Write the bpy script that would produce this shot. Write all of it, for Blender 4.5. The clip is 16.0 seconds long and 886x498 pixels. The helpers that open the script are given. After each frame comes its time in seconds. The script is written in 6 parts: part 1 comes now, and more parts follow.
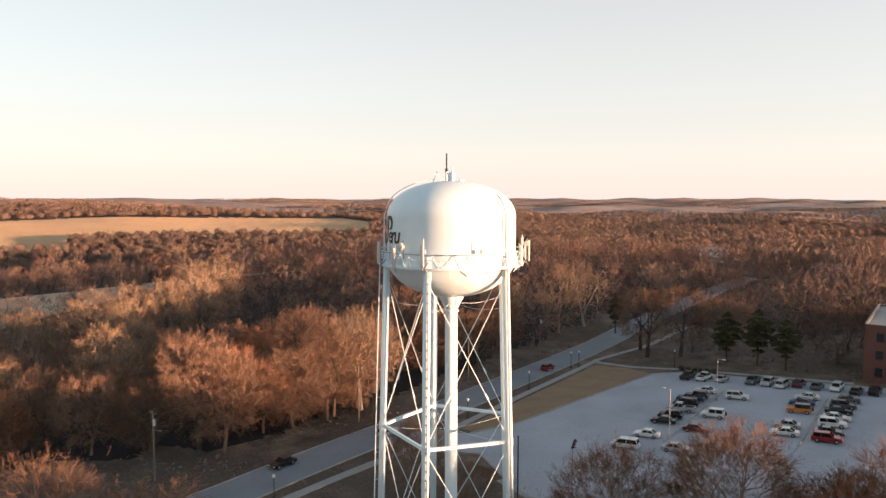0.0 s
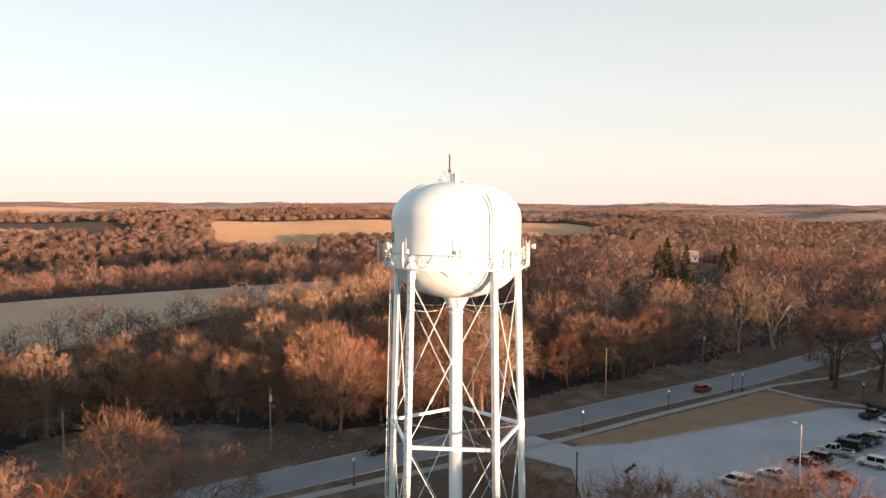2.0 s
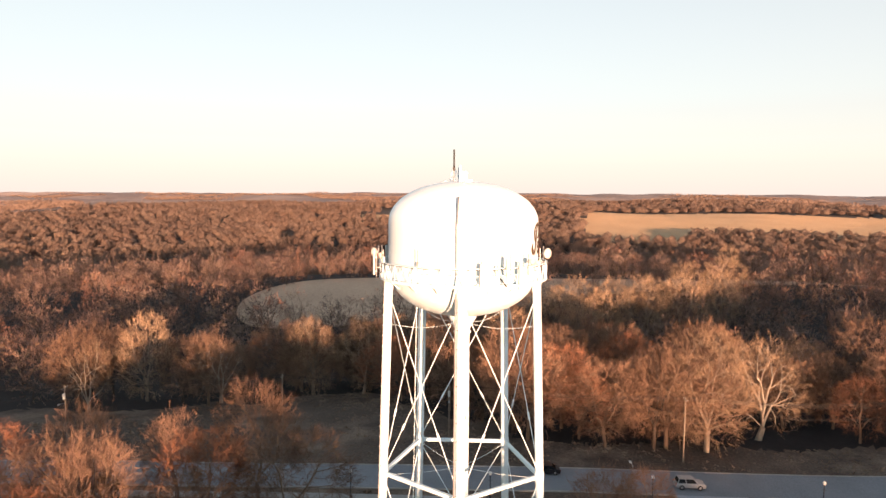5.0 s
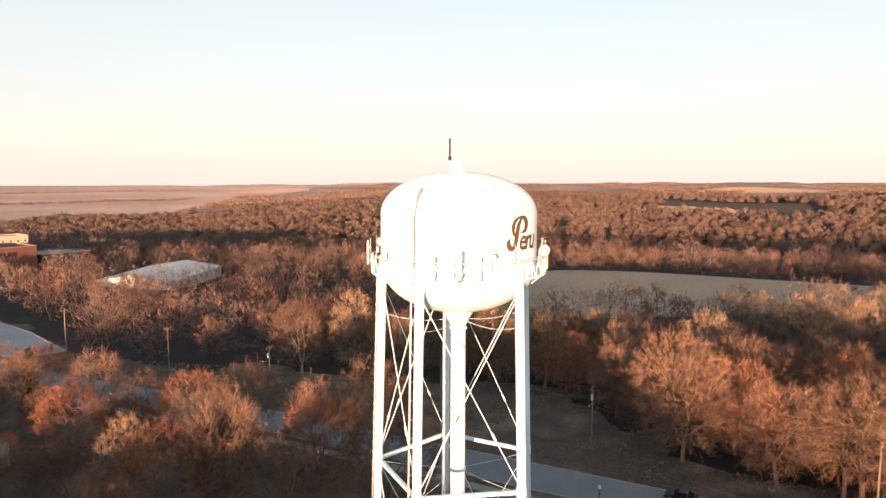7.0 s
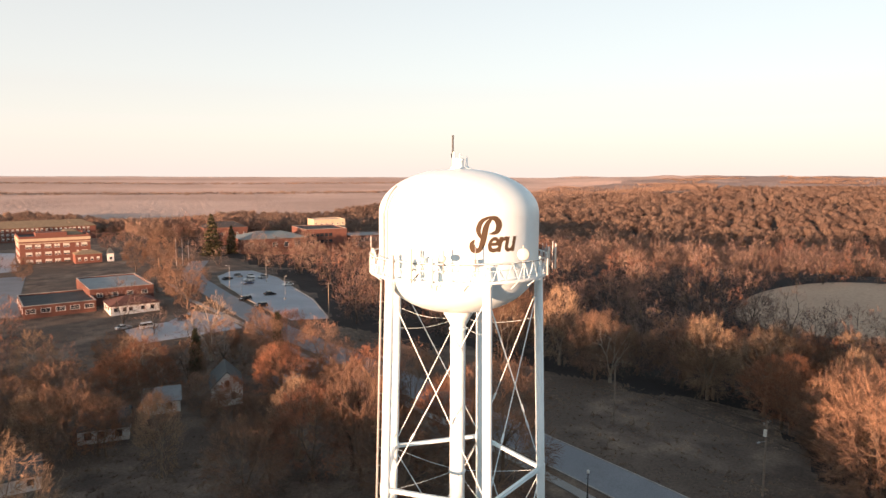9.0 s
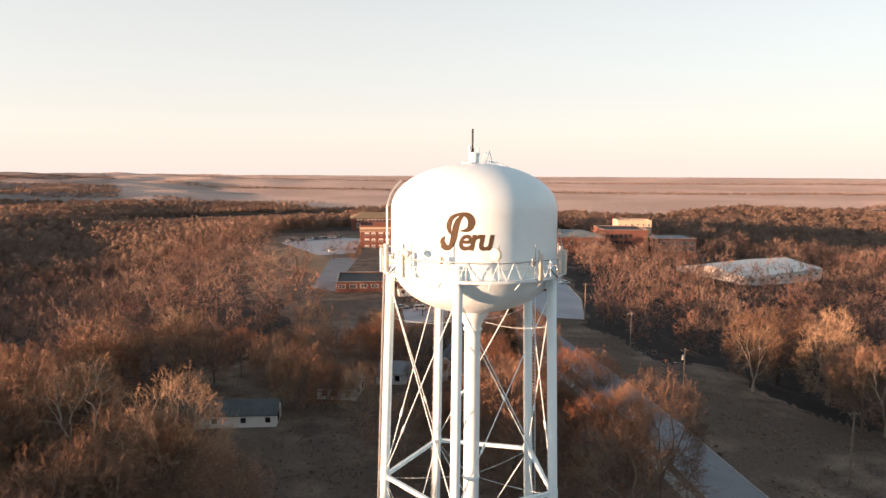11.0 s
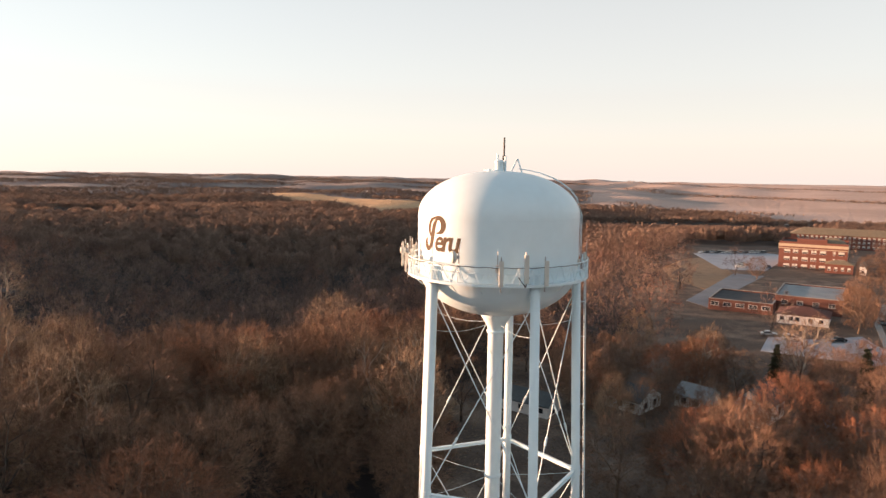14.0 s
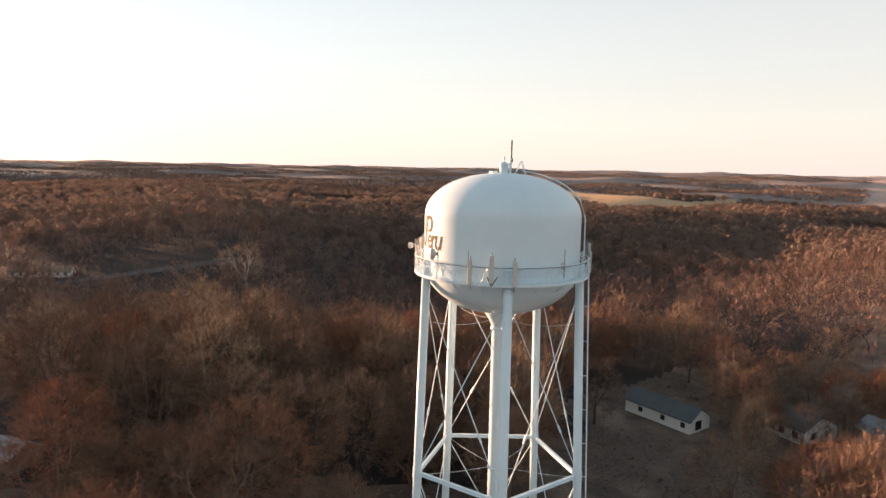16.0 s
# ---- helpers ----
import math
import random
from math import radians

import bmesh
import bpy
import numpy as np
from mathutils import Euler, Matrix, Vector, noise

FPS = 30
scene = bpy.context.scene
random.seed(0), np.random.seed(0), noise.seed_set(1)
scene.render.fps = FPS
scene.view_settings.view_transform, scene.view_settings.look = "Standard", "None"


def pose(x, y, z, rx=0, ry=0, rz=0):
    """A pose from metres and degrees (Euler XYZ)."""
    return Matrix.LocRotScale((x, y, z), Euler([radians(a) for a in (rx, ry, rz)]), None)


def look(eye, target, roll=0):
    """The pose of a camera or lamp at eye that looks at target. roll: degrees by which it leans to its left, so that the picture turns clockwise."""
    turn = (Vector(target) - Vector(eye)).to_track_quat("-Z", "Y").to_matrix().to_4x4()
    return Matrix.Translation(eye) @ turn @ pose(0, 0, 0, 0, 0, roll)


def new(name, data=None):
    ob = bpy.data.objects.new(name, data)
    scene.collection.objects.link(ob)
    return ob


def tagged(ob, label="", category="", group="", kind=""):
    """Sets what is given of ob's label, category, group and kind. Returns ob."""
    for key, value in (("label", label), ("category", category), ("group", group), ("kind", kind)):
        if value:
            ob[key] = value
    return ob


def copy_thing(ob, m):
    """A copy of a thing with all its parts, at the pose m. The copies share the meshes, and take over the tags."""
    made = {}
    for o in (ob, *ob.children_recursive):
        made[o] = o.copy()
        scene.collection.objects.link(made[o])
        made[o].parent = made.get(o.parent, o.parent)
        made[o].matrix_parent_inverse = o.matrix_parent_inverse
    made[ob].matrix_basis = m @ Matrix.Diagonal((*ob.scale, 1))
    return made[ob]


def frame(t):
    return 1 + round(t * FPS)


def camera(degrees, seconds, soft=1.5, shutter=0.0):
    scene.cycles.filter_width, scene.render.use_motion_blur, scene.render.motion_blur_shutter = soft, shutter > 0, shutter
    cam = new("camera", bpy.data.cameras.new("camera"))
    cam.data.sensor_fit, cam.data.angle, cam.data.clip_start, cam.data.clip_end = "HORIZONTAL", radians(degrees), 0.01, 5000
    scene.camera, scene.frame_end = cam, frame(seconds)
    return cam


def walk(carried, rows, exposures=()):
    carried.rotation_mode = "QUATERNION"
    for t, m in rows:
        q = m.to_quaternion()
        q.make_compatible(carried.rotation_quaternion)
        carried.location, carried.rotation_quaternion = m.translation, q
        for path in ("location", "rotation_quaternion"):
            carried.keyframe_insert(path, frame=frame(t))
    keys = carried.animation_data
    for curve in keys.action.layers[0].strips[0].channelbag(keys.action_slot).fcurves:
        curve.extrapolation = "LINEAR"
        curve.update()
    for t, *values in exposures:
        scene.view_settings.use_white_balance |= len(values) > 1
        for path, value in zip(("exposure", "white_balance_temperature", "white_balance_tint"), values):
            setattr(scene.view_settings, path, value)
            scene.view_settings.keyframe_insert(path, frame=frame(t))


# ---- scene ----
cam = camera(67.79, 16.0)
# seconds, eye x y z, yaw, pitch, roll
ROWS = [
    (0, 41.06, -54.92, 45.34, 37.503, -4.531, 0.005),
    (0.5, 45.52, -51.68, 45.18, 42.283, -4.348, -0.032),
    (1, 49.94, -47.65, 45, 47.137, -4.242, -0.043),
    (1.5, 53.87, -42.87, 45.09, 52.281, -4.173, -0.135),
    (2, 57.09, -37.47, 44.9, 57.876, -4.096, -0.153),
    (2.5, 59.61, -31.66, 44.68, 63.302, -4.078, -0.166),
    (3, 61.1, -25.29, 44.84, 68.32, -4.082, -0.221),
    (5.5, 57.71, 6, 46.24, 97.732, -5.299, -0.264),
    (6, 56.15, 12.34, 46.32, 103.965, -5.587, -0.212),
    (6.5, 53.98, 18.42, 46.13, 110.24, -5.798, -0.206),
    (7, 51.07, 24.26, 46.18, 116.781, -5.926, -0.105),
    (7.5, 47.5, 29.63, 46.31, 123.332, -6.161, -0.161),
    (8, 43.42, 34.69, 46.47, 129.96, -6.35, -0.189),
    (8.5, 38.82, 39.45, 46.56, 136.704, -6.511, -0.136),
    (9, 33.76, 43.77, 46.69, 143.75, -6.663, -0.22),
    (9.5, 28.39, 47.6, 46.71, 150.806, -6.756, -0.338),
    (12, -4.29, 53.01, 46.17, 187.968, -6.747, -0.359),
    (12.5, -10.11, 52.84, 46.13, 194.878, -6.715, -0.472),
    (13, -15.57, 52.25, 45.99, 201.082, -6.497, -0.498),
    (13.5, -20.65, 50.85, 46.24, 206.755, -6.397, -0.664),
    (14, -25.66, 48.85, 46.63, 212.555, -6.466, -0.744),
    (14.5, -30.42, 46.36, 47.12, 218.271, -6.655, -0.814),
    (15, -34.76, 43.83, 47.31, 223.495, -6.951, -0.898),
    (15.5, -38.61, 40.96, 47.41, 228.489, -7.183, -0.983),
    (16, -42.24, 37.99, 47.56, 233.276, -7.274, -1.011),
]
walk(cam, [(t, pose(x, y, z, 90 + pitch, roll, yaw)) for t, x, y, z, yaw, pitch, roll in ROWS], [(0, 2.1, 6500, 17), (16, 2.1, 6500, 17)])

# ---------------------------------------------------------------- light
SUN = Vector((0.9609, 0.2705, 0.0592)).normalized()
world = bpy.data.worlds.new("sky")
scene.world = world
world.use_nodes = True
wn = world.node_tree.nodes
sky = wn.new("ShaderNodeTexSky")
sky.sky_type = "NISHITA"
sky.sun_disc = False
sky.sun_elevation = math.asin(SUN.z)
sky.sun_rotation = math.atan2(SUN.x, SUN.y)
sky.altitude = 300
sky.air_density, sky.dust_density, sky.ozone_density = 1.0, 0.6, 2.5
# thin high haze veils the clear sky
soft = wn.new("ShaderNodeHueSaturation")
soft.inputs["Hue"].default_value, soft.inputs["Saturation"].default_value = 0.466, 0.82
veil = wn.new("ShaderNodeMix")
veil.data_type = "RGBA"
veil.inputs["B"].default_value = (3.72, 3.5, 3.12, 1)
wl = world.node_tree.links
where, part_z, thin = wn.new("ShaderNodeTexCoord"), wn.new("ShaderNodeSeparateXYZ"), wn.new("ShaderNodeMapRange")
thin.inputs["From Min"].default_value, thin.inputs["From Max"].default_value = 0.0, 1.0
thin.inputs["To Min"].default_value, thin.inputs["To Max"].default_value = 0.66, 0.0
wl.new(where.outputs["Generated"], part_z.inputs[0])
wl.new(part_z.outputs["Z"], thin.inputs["Value"])
wl.new(thin.outputs[0], veil.inputs["Factor"])
wl.new(sky.outputs[0], soft.inputs["Color"])
wl.new(soft.outputs[0], veil.inputs["A"])
wl.new(veil.outputs["Result"], wn["Background"].inputs["Color"])
wn["Background"].inputs["Strength"].default_value = 0.08
lamp = bpy.data.lights.new("sun", "SUN")
lamp.energy, lamp.angle, lamp.color = 4.0, radians(0.6), (1.0, 0.575, 0.33)
sun = new("sun", lamp)
sun.matrix_world = look(SUN * 300, (0, 0, 0))


# ---------------------------------------------------------------- materials
def material(name, base, rough=0.8, metal=0.0, second=None, scale=1.0, fine=None, bump=0.0, spread=0.5, vary=0.0, far=None, grain=0.36, sheen=0.0):
    """A surface of two colours mixed by noise at two scales (metres), with fine relief; vary: random shift of value by object."""
    m = bpy.data.materials.new(name)
    m.use_nodes = True
    n, l = m.node_tree.nodes, m.node_tree.links
    b = n["Principled BSDF"]
    b.inputs["Roughness"].default_value, b.inputs["Metallic"].default_value = rough, metal
    b.inputs["Specular IOR Level"].default_value = 0.3
    b.inputs["Sheen Weight"].default_value, b.inputs["Sheen Roughness"].default_value = sheen, 0.6
    b.inputs["Sheen Tint"].default_value = (*base, 1) if sheen else (1, 1, 1, 1)
    geo = n.new("ShaderNodeNewGeometry")
    second = second or tuple(c * 0.75 for c in base)

    def noisy(s, detail):
        t = n.new("ShaderNodeTexNoise")
        t.inputs["Scale"].default_value, t.inputs["Detail"].default_value = 1.0 / s, detail
        l.new(geo.outputs["Position"], t.inputs["Vector"])
        return t.outputs["Fac"]

    def ramp(src, lo, hi):
        r = n.new("ShaderNodeMapRange")
        r.inputs["From Min"].default_value, r.inputs["From Max"].default_value = lo, hi
        l.new(src, r.inputs["Value"])
        return r.outputs[0]

    def mixed(fac, a, c):
        x = n.new("ShaderNodeMix")
        x.data_type = "RGBA"
        l.new(fac, x.inputs["Factor"])
        for sock, v in ((x.inputs["A"], a), (x.inputs["B"], c)):
            if isinstance(v, tuple):
                sock.default_value = (*v, 1)
            else:
                l.new(v, sock)
        return x.outputs["Result"]

    col = mixed(ramp(noisy(scale, 4), 0.5 - spread / 2, 0.5 + spread / 2), base, second)
    if far:
        col = mixed(ramp(noisy(far[1], 3), 0.42, 0.58), col, far[0])
    small = noisy(fine or scale * 0.08, 3)
    val = ramp(small, 0.2, 0.8)
    hsv = n.new("ShaderNodeHueSaturation")
    k = n.new("ShaderNodeMath")
    k.operation = "MULTIPLY_ADD"
    k.inputs[1].default_value, k.inputs[2].default_value = grain, 1 - grain / 2 - vary / 2
    l.new(val, k.inputs[0])
    last = k.outputs[0]
    if vary:
        info = n.new("ShaderNodeObjectInfo")
        v = n.new("ShaderNodeMath")
        v.operation = "MULTIPLY_ADD"
        v.inputs[1].default_value = vary
        l.new(info.outputs["Random"], v.inputs[0])
        l.new(last, v.inputs[2])
        last = v.outputs[0]
    l.new(last, hsv.inputs["Value"])
    l.new(col, hsv.inputs["Color"])
    l.new(hsv.outputs[0], b.inputs["Base Color"])
    if bump:
        bm_ = n.new("ShaderNodeBump")
        bm_.inputs["Strength"].default_value, bm_.inputs["Distance"].default_value = 0.8, bump
        l.new(small, bm_.inputs["Height"])
        l.new(bm_.outputs[0], b.inputs["Normal"])
    return m


def plain(name, base, rough=0.5, metal=0.0, vary=0.0, coat=0.0):
    m = material(name, base, rough, metal, tuple(c * 0.85 for c in base), 0.7, 0.05, vary=vary, grain=0.1)
    m.node_tree.nodes["Principled BSDF"].inputs["Coat Weight"].default_value = coat
    return m


M_GRASS = material("dead_grass", (0.215, 0.159, 0.122), 0.95, second=(0.081, 0.060, 0.050), scale=6, fine=0.45, grain=0.8, spread=0.3, bump=0.1, far=((0.104, 0.077, 0.061), 23))
M_LAWN = material("tan_winter_lawn", (0.305, 0.207, 0.130), 0.95, second=(0.227, 0.152, 0.098), scale=5, fine=0.35, bump=0.05)
# leaf litter under bare trees; the gaps' deep shade is put into its colour
M_SHADE_LITTER = material("shade_dark_leaf_litter", (0.038, 0.031, 0.030), 1.0, second=(0.022, 0.018, 0.018), scale=9, fine=0.6, bump=0.15)
M_FLOOR = material("leafy_forest_floor", (0.084, 0.063, 0.053), 1.0, second=(0.052, 0.040, 0.035), scale=40, fine=3, bump=0.6)
M_FIELD = material("stubble_field", (0.43, 0.29, 0.17), 0.95, second=(0.34, 0.225, 0.13), scale=60, fine=1.6, bump=1.6, sheen=0.6)
M_STRIP = material("pasture", (0.47, 0.335, 0.24), 0.95, second=(0.37, 0.262, 0.19), scale=25, fine=1.2, bump=0.15, sheen=0.5)
M_PLAIN = material("flood_plain", (0.404, 0.312, 0.276), 0.95, second=(0.318, 0.240, 0.213), scale=380, fine=14, bump=5.0, far=((0.241, 0.186, 0.166), 620), sheen=0.35)
# far land: a bluish cast for distance haze is mixed into the colours
M_FAR_HAZED = material("hazed_far_land", (0.280, 0.220, 0.195), 0.95, second=(0.152, 0.126, 0.125), scale=230, fine=16, bump=6.0, spread=0.14, far=((0.176, 0.147, 0.147), 420), sheen=0.2)
M_ROAD = material("road_concrete", (0.240, 0.254, 0.282), 0.85, second=(0.192, 0.202, 0.222), scale=6, fine=0.25, bump=0.004)
M_LOT = material("lot_concrete", (0.414, 0.435, 0.483), 0.85, second=(0.317, 0.330, 0.364), scale=11, fine=0.3, bump=0.004)
M_WALK = material("walk_concrete", (0.348, 0.342, 0.330), 0.85, second=(0.282, 0.276, 0.264), scale=3, fine=0.2, bump=0.003)
M_TANK = material("white_tank_paint", (0.705, 0.835, 0.89), 0.38, second=(0.665, 0.795, 0.85), scale=3.5, fine=0.8, grain=0.05)
M_LETTER = plain("lettering_paint", (0.085, 0.058, 0.036), 0.8)
M_STEEL = material("galvanised_steel", (0.42, 0.43, 0.44), 0.45, 0.6, scale=0.5)
M_DARK = plain("dark_metal", (0.03, 0.03, 0.032), 0.5, 0.3)
M_PANEL = plain("antenna_plastic", (0.62, 0.61, 0.565), 0.5)
M_LIMB = material("brown_bark", (0.232, 0.162, 0.115), 0.95, second=(0.150, 0.106, 0.078), scale=0.8, fine=0.1, bump=0.02, vary=0.3)
M_BARK = material("bark", (0.095, 0.072, 0.058), 0.95, second=(0.055, 0.042, 0.035), scale=0.8, fine=0.1, bump=0.02, vary=0.25)
M_WHITEBARK = material("sycamore_bark", (0.42, 0.36, 0.29), 0.9, second=(0.28, 0.235, 0.19), scale=0.9, fine=0.1, bump=0.02, vary=0.2)
M_PALE = material("pale_bark", (0.345, 0.268, 0.203), 0.9, second=(0.195, 0.152, 0.119), scale=0.9, fine=0.1, bump=0.02, vary=0.2)
M_TWIG = material("brown_twigs", (0.239, 0.144, 0.090), 0.9, second=(0.151, 0.096, 0.065), scale=5, fine=0.7, vary=0.35)
M_TAN = material("tan_twigs", (0.325, 0.217, 0.133), 0.9, second=(0.211, 0.142, 0.092), scale=5, fine=0.7, vary=0.3)
M_RED = material("budding_twigs", (0.325, 0.137, 0.075), 0.9, second=(0.211, 0.104, 0.063), scale=5, fine=0.7, vary=0.3)
M_WOODS = material("far_woods", (0.14, 0.102, 0.081), 0.95, second=(0.085, 0.064, 0.055), scale=16, fine=3.0, spread=0.3, far=((0.19, 0.145, 0.10), 34))
M_NEEDLE = material("conifer_needles", (0.05, 0.055, 0.03), 0.9, second=(0.095, 0.08, 0.04), scale=3, fine=0.4, vary=0.2)


def round_shoots(m, much):
    """The many round shoots turn the surface every way."""
    n, l = m.node_tree.nodes, m.node_tree.links
    geo, rough = n.new("ShaderNodeNewGeometry"), n.new("ShaderNodeTexWhiteNoise")
    off, add, unit = n.new("ShaderNodeVectorMath"), n.new("ShaderNodeVectorMath"), n.new("ShaderNodeVectorMath")
    off.operation, add.operation, unit.operation = "SUBTRACT", "MULTIPLY_ADD", "NORMALIZE"
    off.inputs[1].default_value, add.inputs[1].default_value = (0.5, 0.5, 0.5), (much, much, much)
    l.new(geo.outputs["Position"], rough.inputs["Vector"])
    l.new(rough.outputs["Color"], off.inputs[0])
    l.new(off.outputs[0], add.inputs[0])
    l.new(geo.outputs["Normal"], add.inputs[2])
    l.new(add.outputs[0], unit.inputs[0])
    l.new(unit.outputs[0], n["Principled BSDF"].inputs["Normal"])


def canopy(name, base, second, other, mesh, share):
    """Far bare crowns: a fine lattice of twigs with gaps through it."""
    m = material(name, base, 0.95, second=second, scale=17, fine=1.7, bump=0.0, spread=0.3, far=(other, 36))
    n, l = m.node_tree.nodes, m.node_tree.links
    t = n.new("ShaderNodeTexNoise")
    t.inputs["Scale"].default_value, t.inputs["Detail"].default_value = 1 / mesh, 1
    l.new(next(x for x in n if x.bl_idname == "ShaderNodeNewGeometry").outputs["Position"], t.inputs["Vector"])
    cut = n.new("ShaderNodeMath")
    cut.operation = "GREATER_THAN"
    cut.inputs[1].default_value = share
    l.new(t.outputs["Fac"], cut.inputs[0])
    # light also passes through the thin crowns
    b = n["Principled BSDF"]
    thru, both, gap, all_ = n.new("ShaderNodeBsdfTranslucent"), n.new("ShaderNodeMixShader"), n.new("ShaderNodeBsdfTransparent"), n.new("ShaderNodeMixShader")
    l.new(b.inputs["Base Color"].links[0].from_socket, thru.inputs["Color"])
    round_shoots(m, 2.4)
    both.inputs[0].default_value = 0.3
    l.new(b.outputs[0], both.inputs[1])
    l.new(thru.outputs[0], both.inputs[2])
    l.new(cut.outputs[0], all_.inputs[0])
    l.new(gap.outputs[0], all_.inputs[1])
    l.new(both.outputs[0], all_.inputs[2])
    l.new(all_.outputs[0], n["Material Output"].inputs["Surface"])
    return m


M_CROWN = canopy("far_crowns", (0.257, 0.170, 0.131), (0.178, 0.121, 0.099), (0.307, 0.218, 0.169), 0.55, 0.49)


def fan_twigs(name, base, second, other, cover, streaks, scale=17):
    """Fans of fine shoots: thin streaks that spread from the root of each spray and end unevenly."""
    m = material(name, base, 0.95, second=second, scale=scale * 0.3, fine=0.7, spread=0.3, far=(other, scale * 2), vary=0.7, grain=0.3)
    n, l = m.node_tree.nodes, m.node_tree.links

    def calc(op, a, c=None):
        x = n.new("ShaderNodeMath")
        x.operation = op
        for sock, v in zip(x.inputs, (a, c)):
            if isinstance(v, (int, float)):
                sock.default_value = v
            elif v is not None:
                l.new(v, sock)
        return x.outputs[0]

    uv, sep, geo = n.new("ShaderNodeUVMap"), n.new("ShaderNodeSeparateXYZ"), n.new("ShaderNodeNewGeometry")
    uv.uv_map = "fan"
    l.new(uv.outputs[0], sep.inputs[0])
    u, v = sep.outputs["X"], sep.outputs["Y"]
    ang = calc("DIVIDE", calc("SUBTRACT", u, 0.5), calc("MAXIMUM", v, 0.05))
    at = n.new("ShaderNodeCombineXYZ")
    l.new(calc("ADD", calc("MULTIPLY", ang, streaks), calc("MULTIPLY", geo.outputs["Random Per Island"], 97.0)), at.inputs[0])
    l.new(calc("MULTIPLY", v, 1.6), at.inputs[1])
    t = n.new("ShaderNodeTexNoise")
    t.noise_dimensions = "2D"
    t.inputs["Scale"].default_value, t.inputs["Detail"].default_value = 1.0, 1.0
    l.new(at.outputs[0], t.inputs["Vector"])
    fall = calc("MULTIPLY", calc("POWER", v, 2.5), 0.16)
    keep = calc("GREATER_THAN", calc("SUBTRACT", t.outputs["Fac"], fall), cover)
    b = n["Principled BSDF"]
    round_shoots(m, 2.6)
    gap, all_ = n.new("ShaderNodeBsdfTransparent"), n.new("ShaderNodeMixShader")
    l.new(keep, all_.inputs[0])
    l.new(gap.outputs[0], all_.inputs[1])
    l.new(b.outputs[0], all_.inputs[2])
    l.new(all_.outputs[0], n["Material Output"].inputs["Surface"])
    return m


M_HAZE = fan_twigs("brown_sprays", (0.282, 0.171, 0.123), (0.186, 0.117, 0.090), (0.305, 0.180, 0.123), 0.55, 24)
M_HAZE_TAN = fan_twigs("tan_sprays", (0.461, 0.321, 0.213), (0.337, 0.231, 0.157), (0.399, 0.273, 0.181), 0.55, 24)
M_HAZE_RED = fan_twigs("reddish_sprays", (0.391, 0.179, 0.110), (0.271, 0.131, 0.089), (0.373, 0.186, 0.113), 0.55, 24)
M_NET = fan_twigs("bare_shoots", (0.239, 0.154, 0.128), (0.159, 0.106, 0.096), (0.256, 0.171, 0.140), 0.50, 20)
M_NET_DARK = fan_twigs("dark_shoots", (0.148, 0.099, 0.092), (0.095, 0.067, 0.066), (0.133, 0.090, 0.084), 0.50, 20)
M_NET_RED = fan_twigs("reddish_shoots", (0.269, 0.149, 0.118), (0.184, 0.110, 0.093), (0.235, 0.138, 0.113), 0.50, 20)
M_NET_TAN = fan_twigs("tan_shoots", (0.330, 0.226, 0.186), (0.221, 0.154, 0.134), (0.269, 0.187, 0.159), 0.50, 20)
M_FAR_FAN = fan_twigs("far_shoots", (0.257, 0.170, 0.131), (0.165, 0.112, 0.093), (0.296, 0.209, 0.159), 0.45, 10, 24)



# ---------------------------------------------------------------- mesh helpers
def tri_mesh(name, verts, faces, mats, index=None, fan=False):
    """A large triangle mesh out of arrays."""
    me = bpy.data.meshes.new(name)
    v, f = np.asarray(verts, np.float32), np.asarray(faces, np.int32)
    me.vertices.add(len(v))
    me.vertices.foreach_set("co", v.ravel())
    me.loops.add(f.size)
    me.loops.foreach_set("vertex_index", f.ravel())
    me.polygons.add(len(f))
    me.polygons.foreach_set("loop_start", np.arange(0, f.size, 3, dtype=np.int32))
    for m in mats:
        me.materials.append(m)
    if index is not None:
        me.polygons.foreach_set("material_index", np.asarray(index, np.int32))
    if fan:
        uv = me.uv_layers.new(name="fan")
        uv.uv.foreach_set("vector", np.tile(np.array([0.5, 0, 0, 1, 1, 1], np.float32), len(f)))
    me.update(calc_edges=True)
    return me


def part(name, bm, mat, parent=None, label="", smooth_faces=False, at=None):
    """One bmesh as one mesh object, under a thing or a part."""
    me = bpy.data.meshes.new(name)
    bm.to_mesh(me)
    bm.free()
    for m in mat if isinstance(mat, (list, tuple)) else [mat]:
        me.materials.append(m)
    if smooth_faces:
        me.polygons.foreach_set("use_smooth", np.ones(len(me.polygons), dtype=bool))
    ob = new(name, me)
    ob.parent = parent
    if at is not None:
        ob.matrix_basis = at
    return tagged(ob, label)


def empty(name, m, label, category, group="", kind=""):
    e = new(name)
    e.empty_display_size = 0.5
    e.matrix_basis = m
    return tagged(e, label, category, group, kind)


def add_box(bm, size, m=None, bevel=0.0):
    r = bmesh.ops.create_cube(bm, size=1.0, matrix=(m or Matrix()) @ Matrix.Diagonal((*size, 1)))
    if bevel:
        es = list({e for v in r["verts"] for e in v.link_edges})
        bmesh.ops.bevel(bm, geom=es, offset=bevel, segments=1, affect="EDGES")
    return bm


def box(size, m=None, bevel=0.0):
    return add_box(bmesh.new(), size, m, bevel)


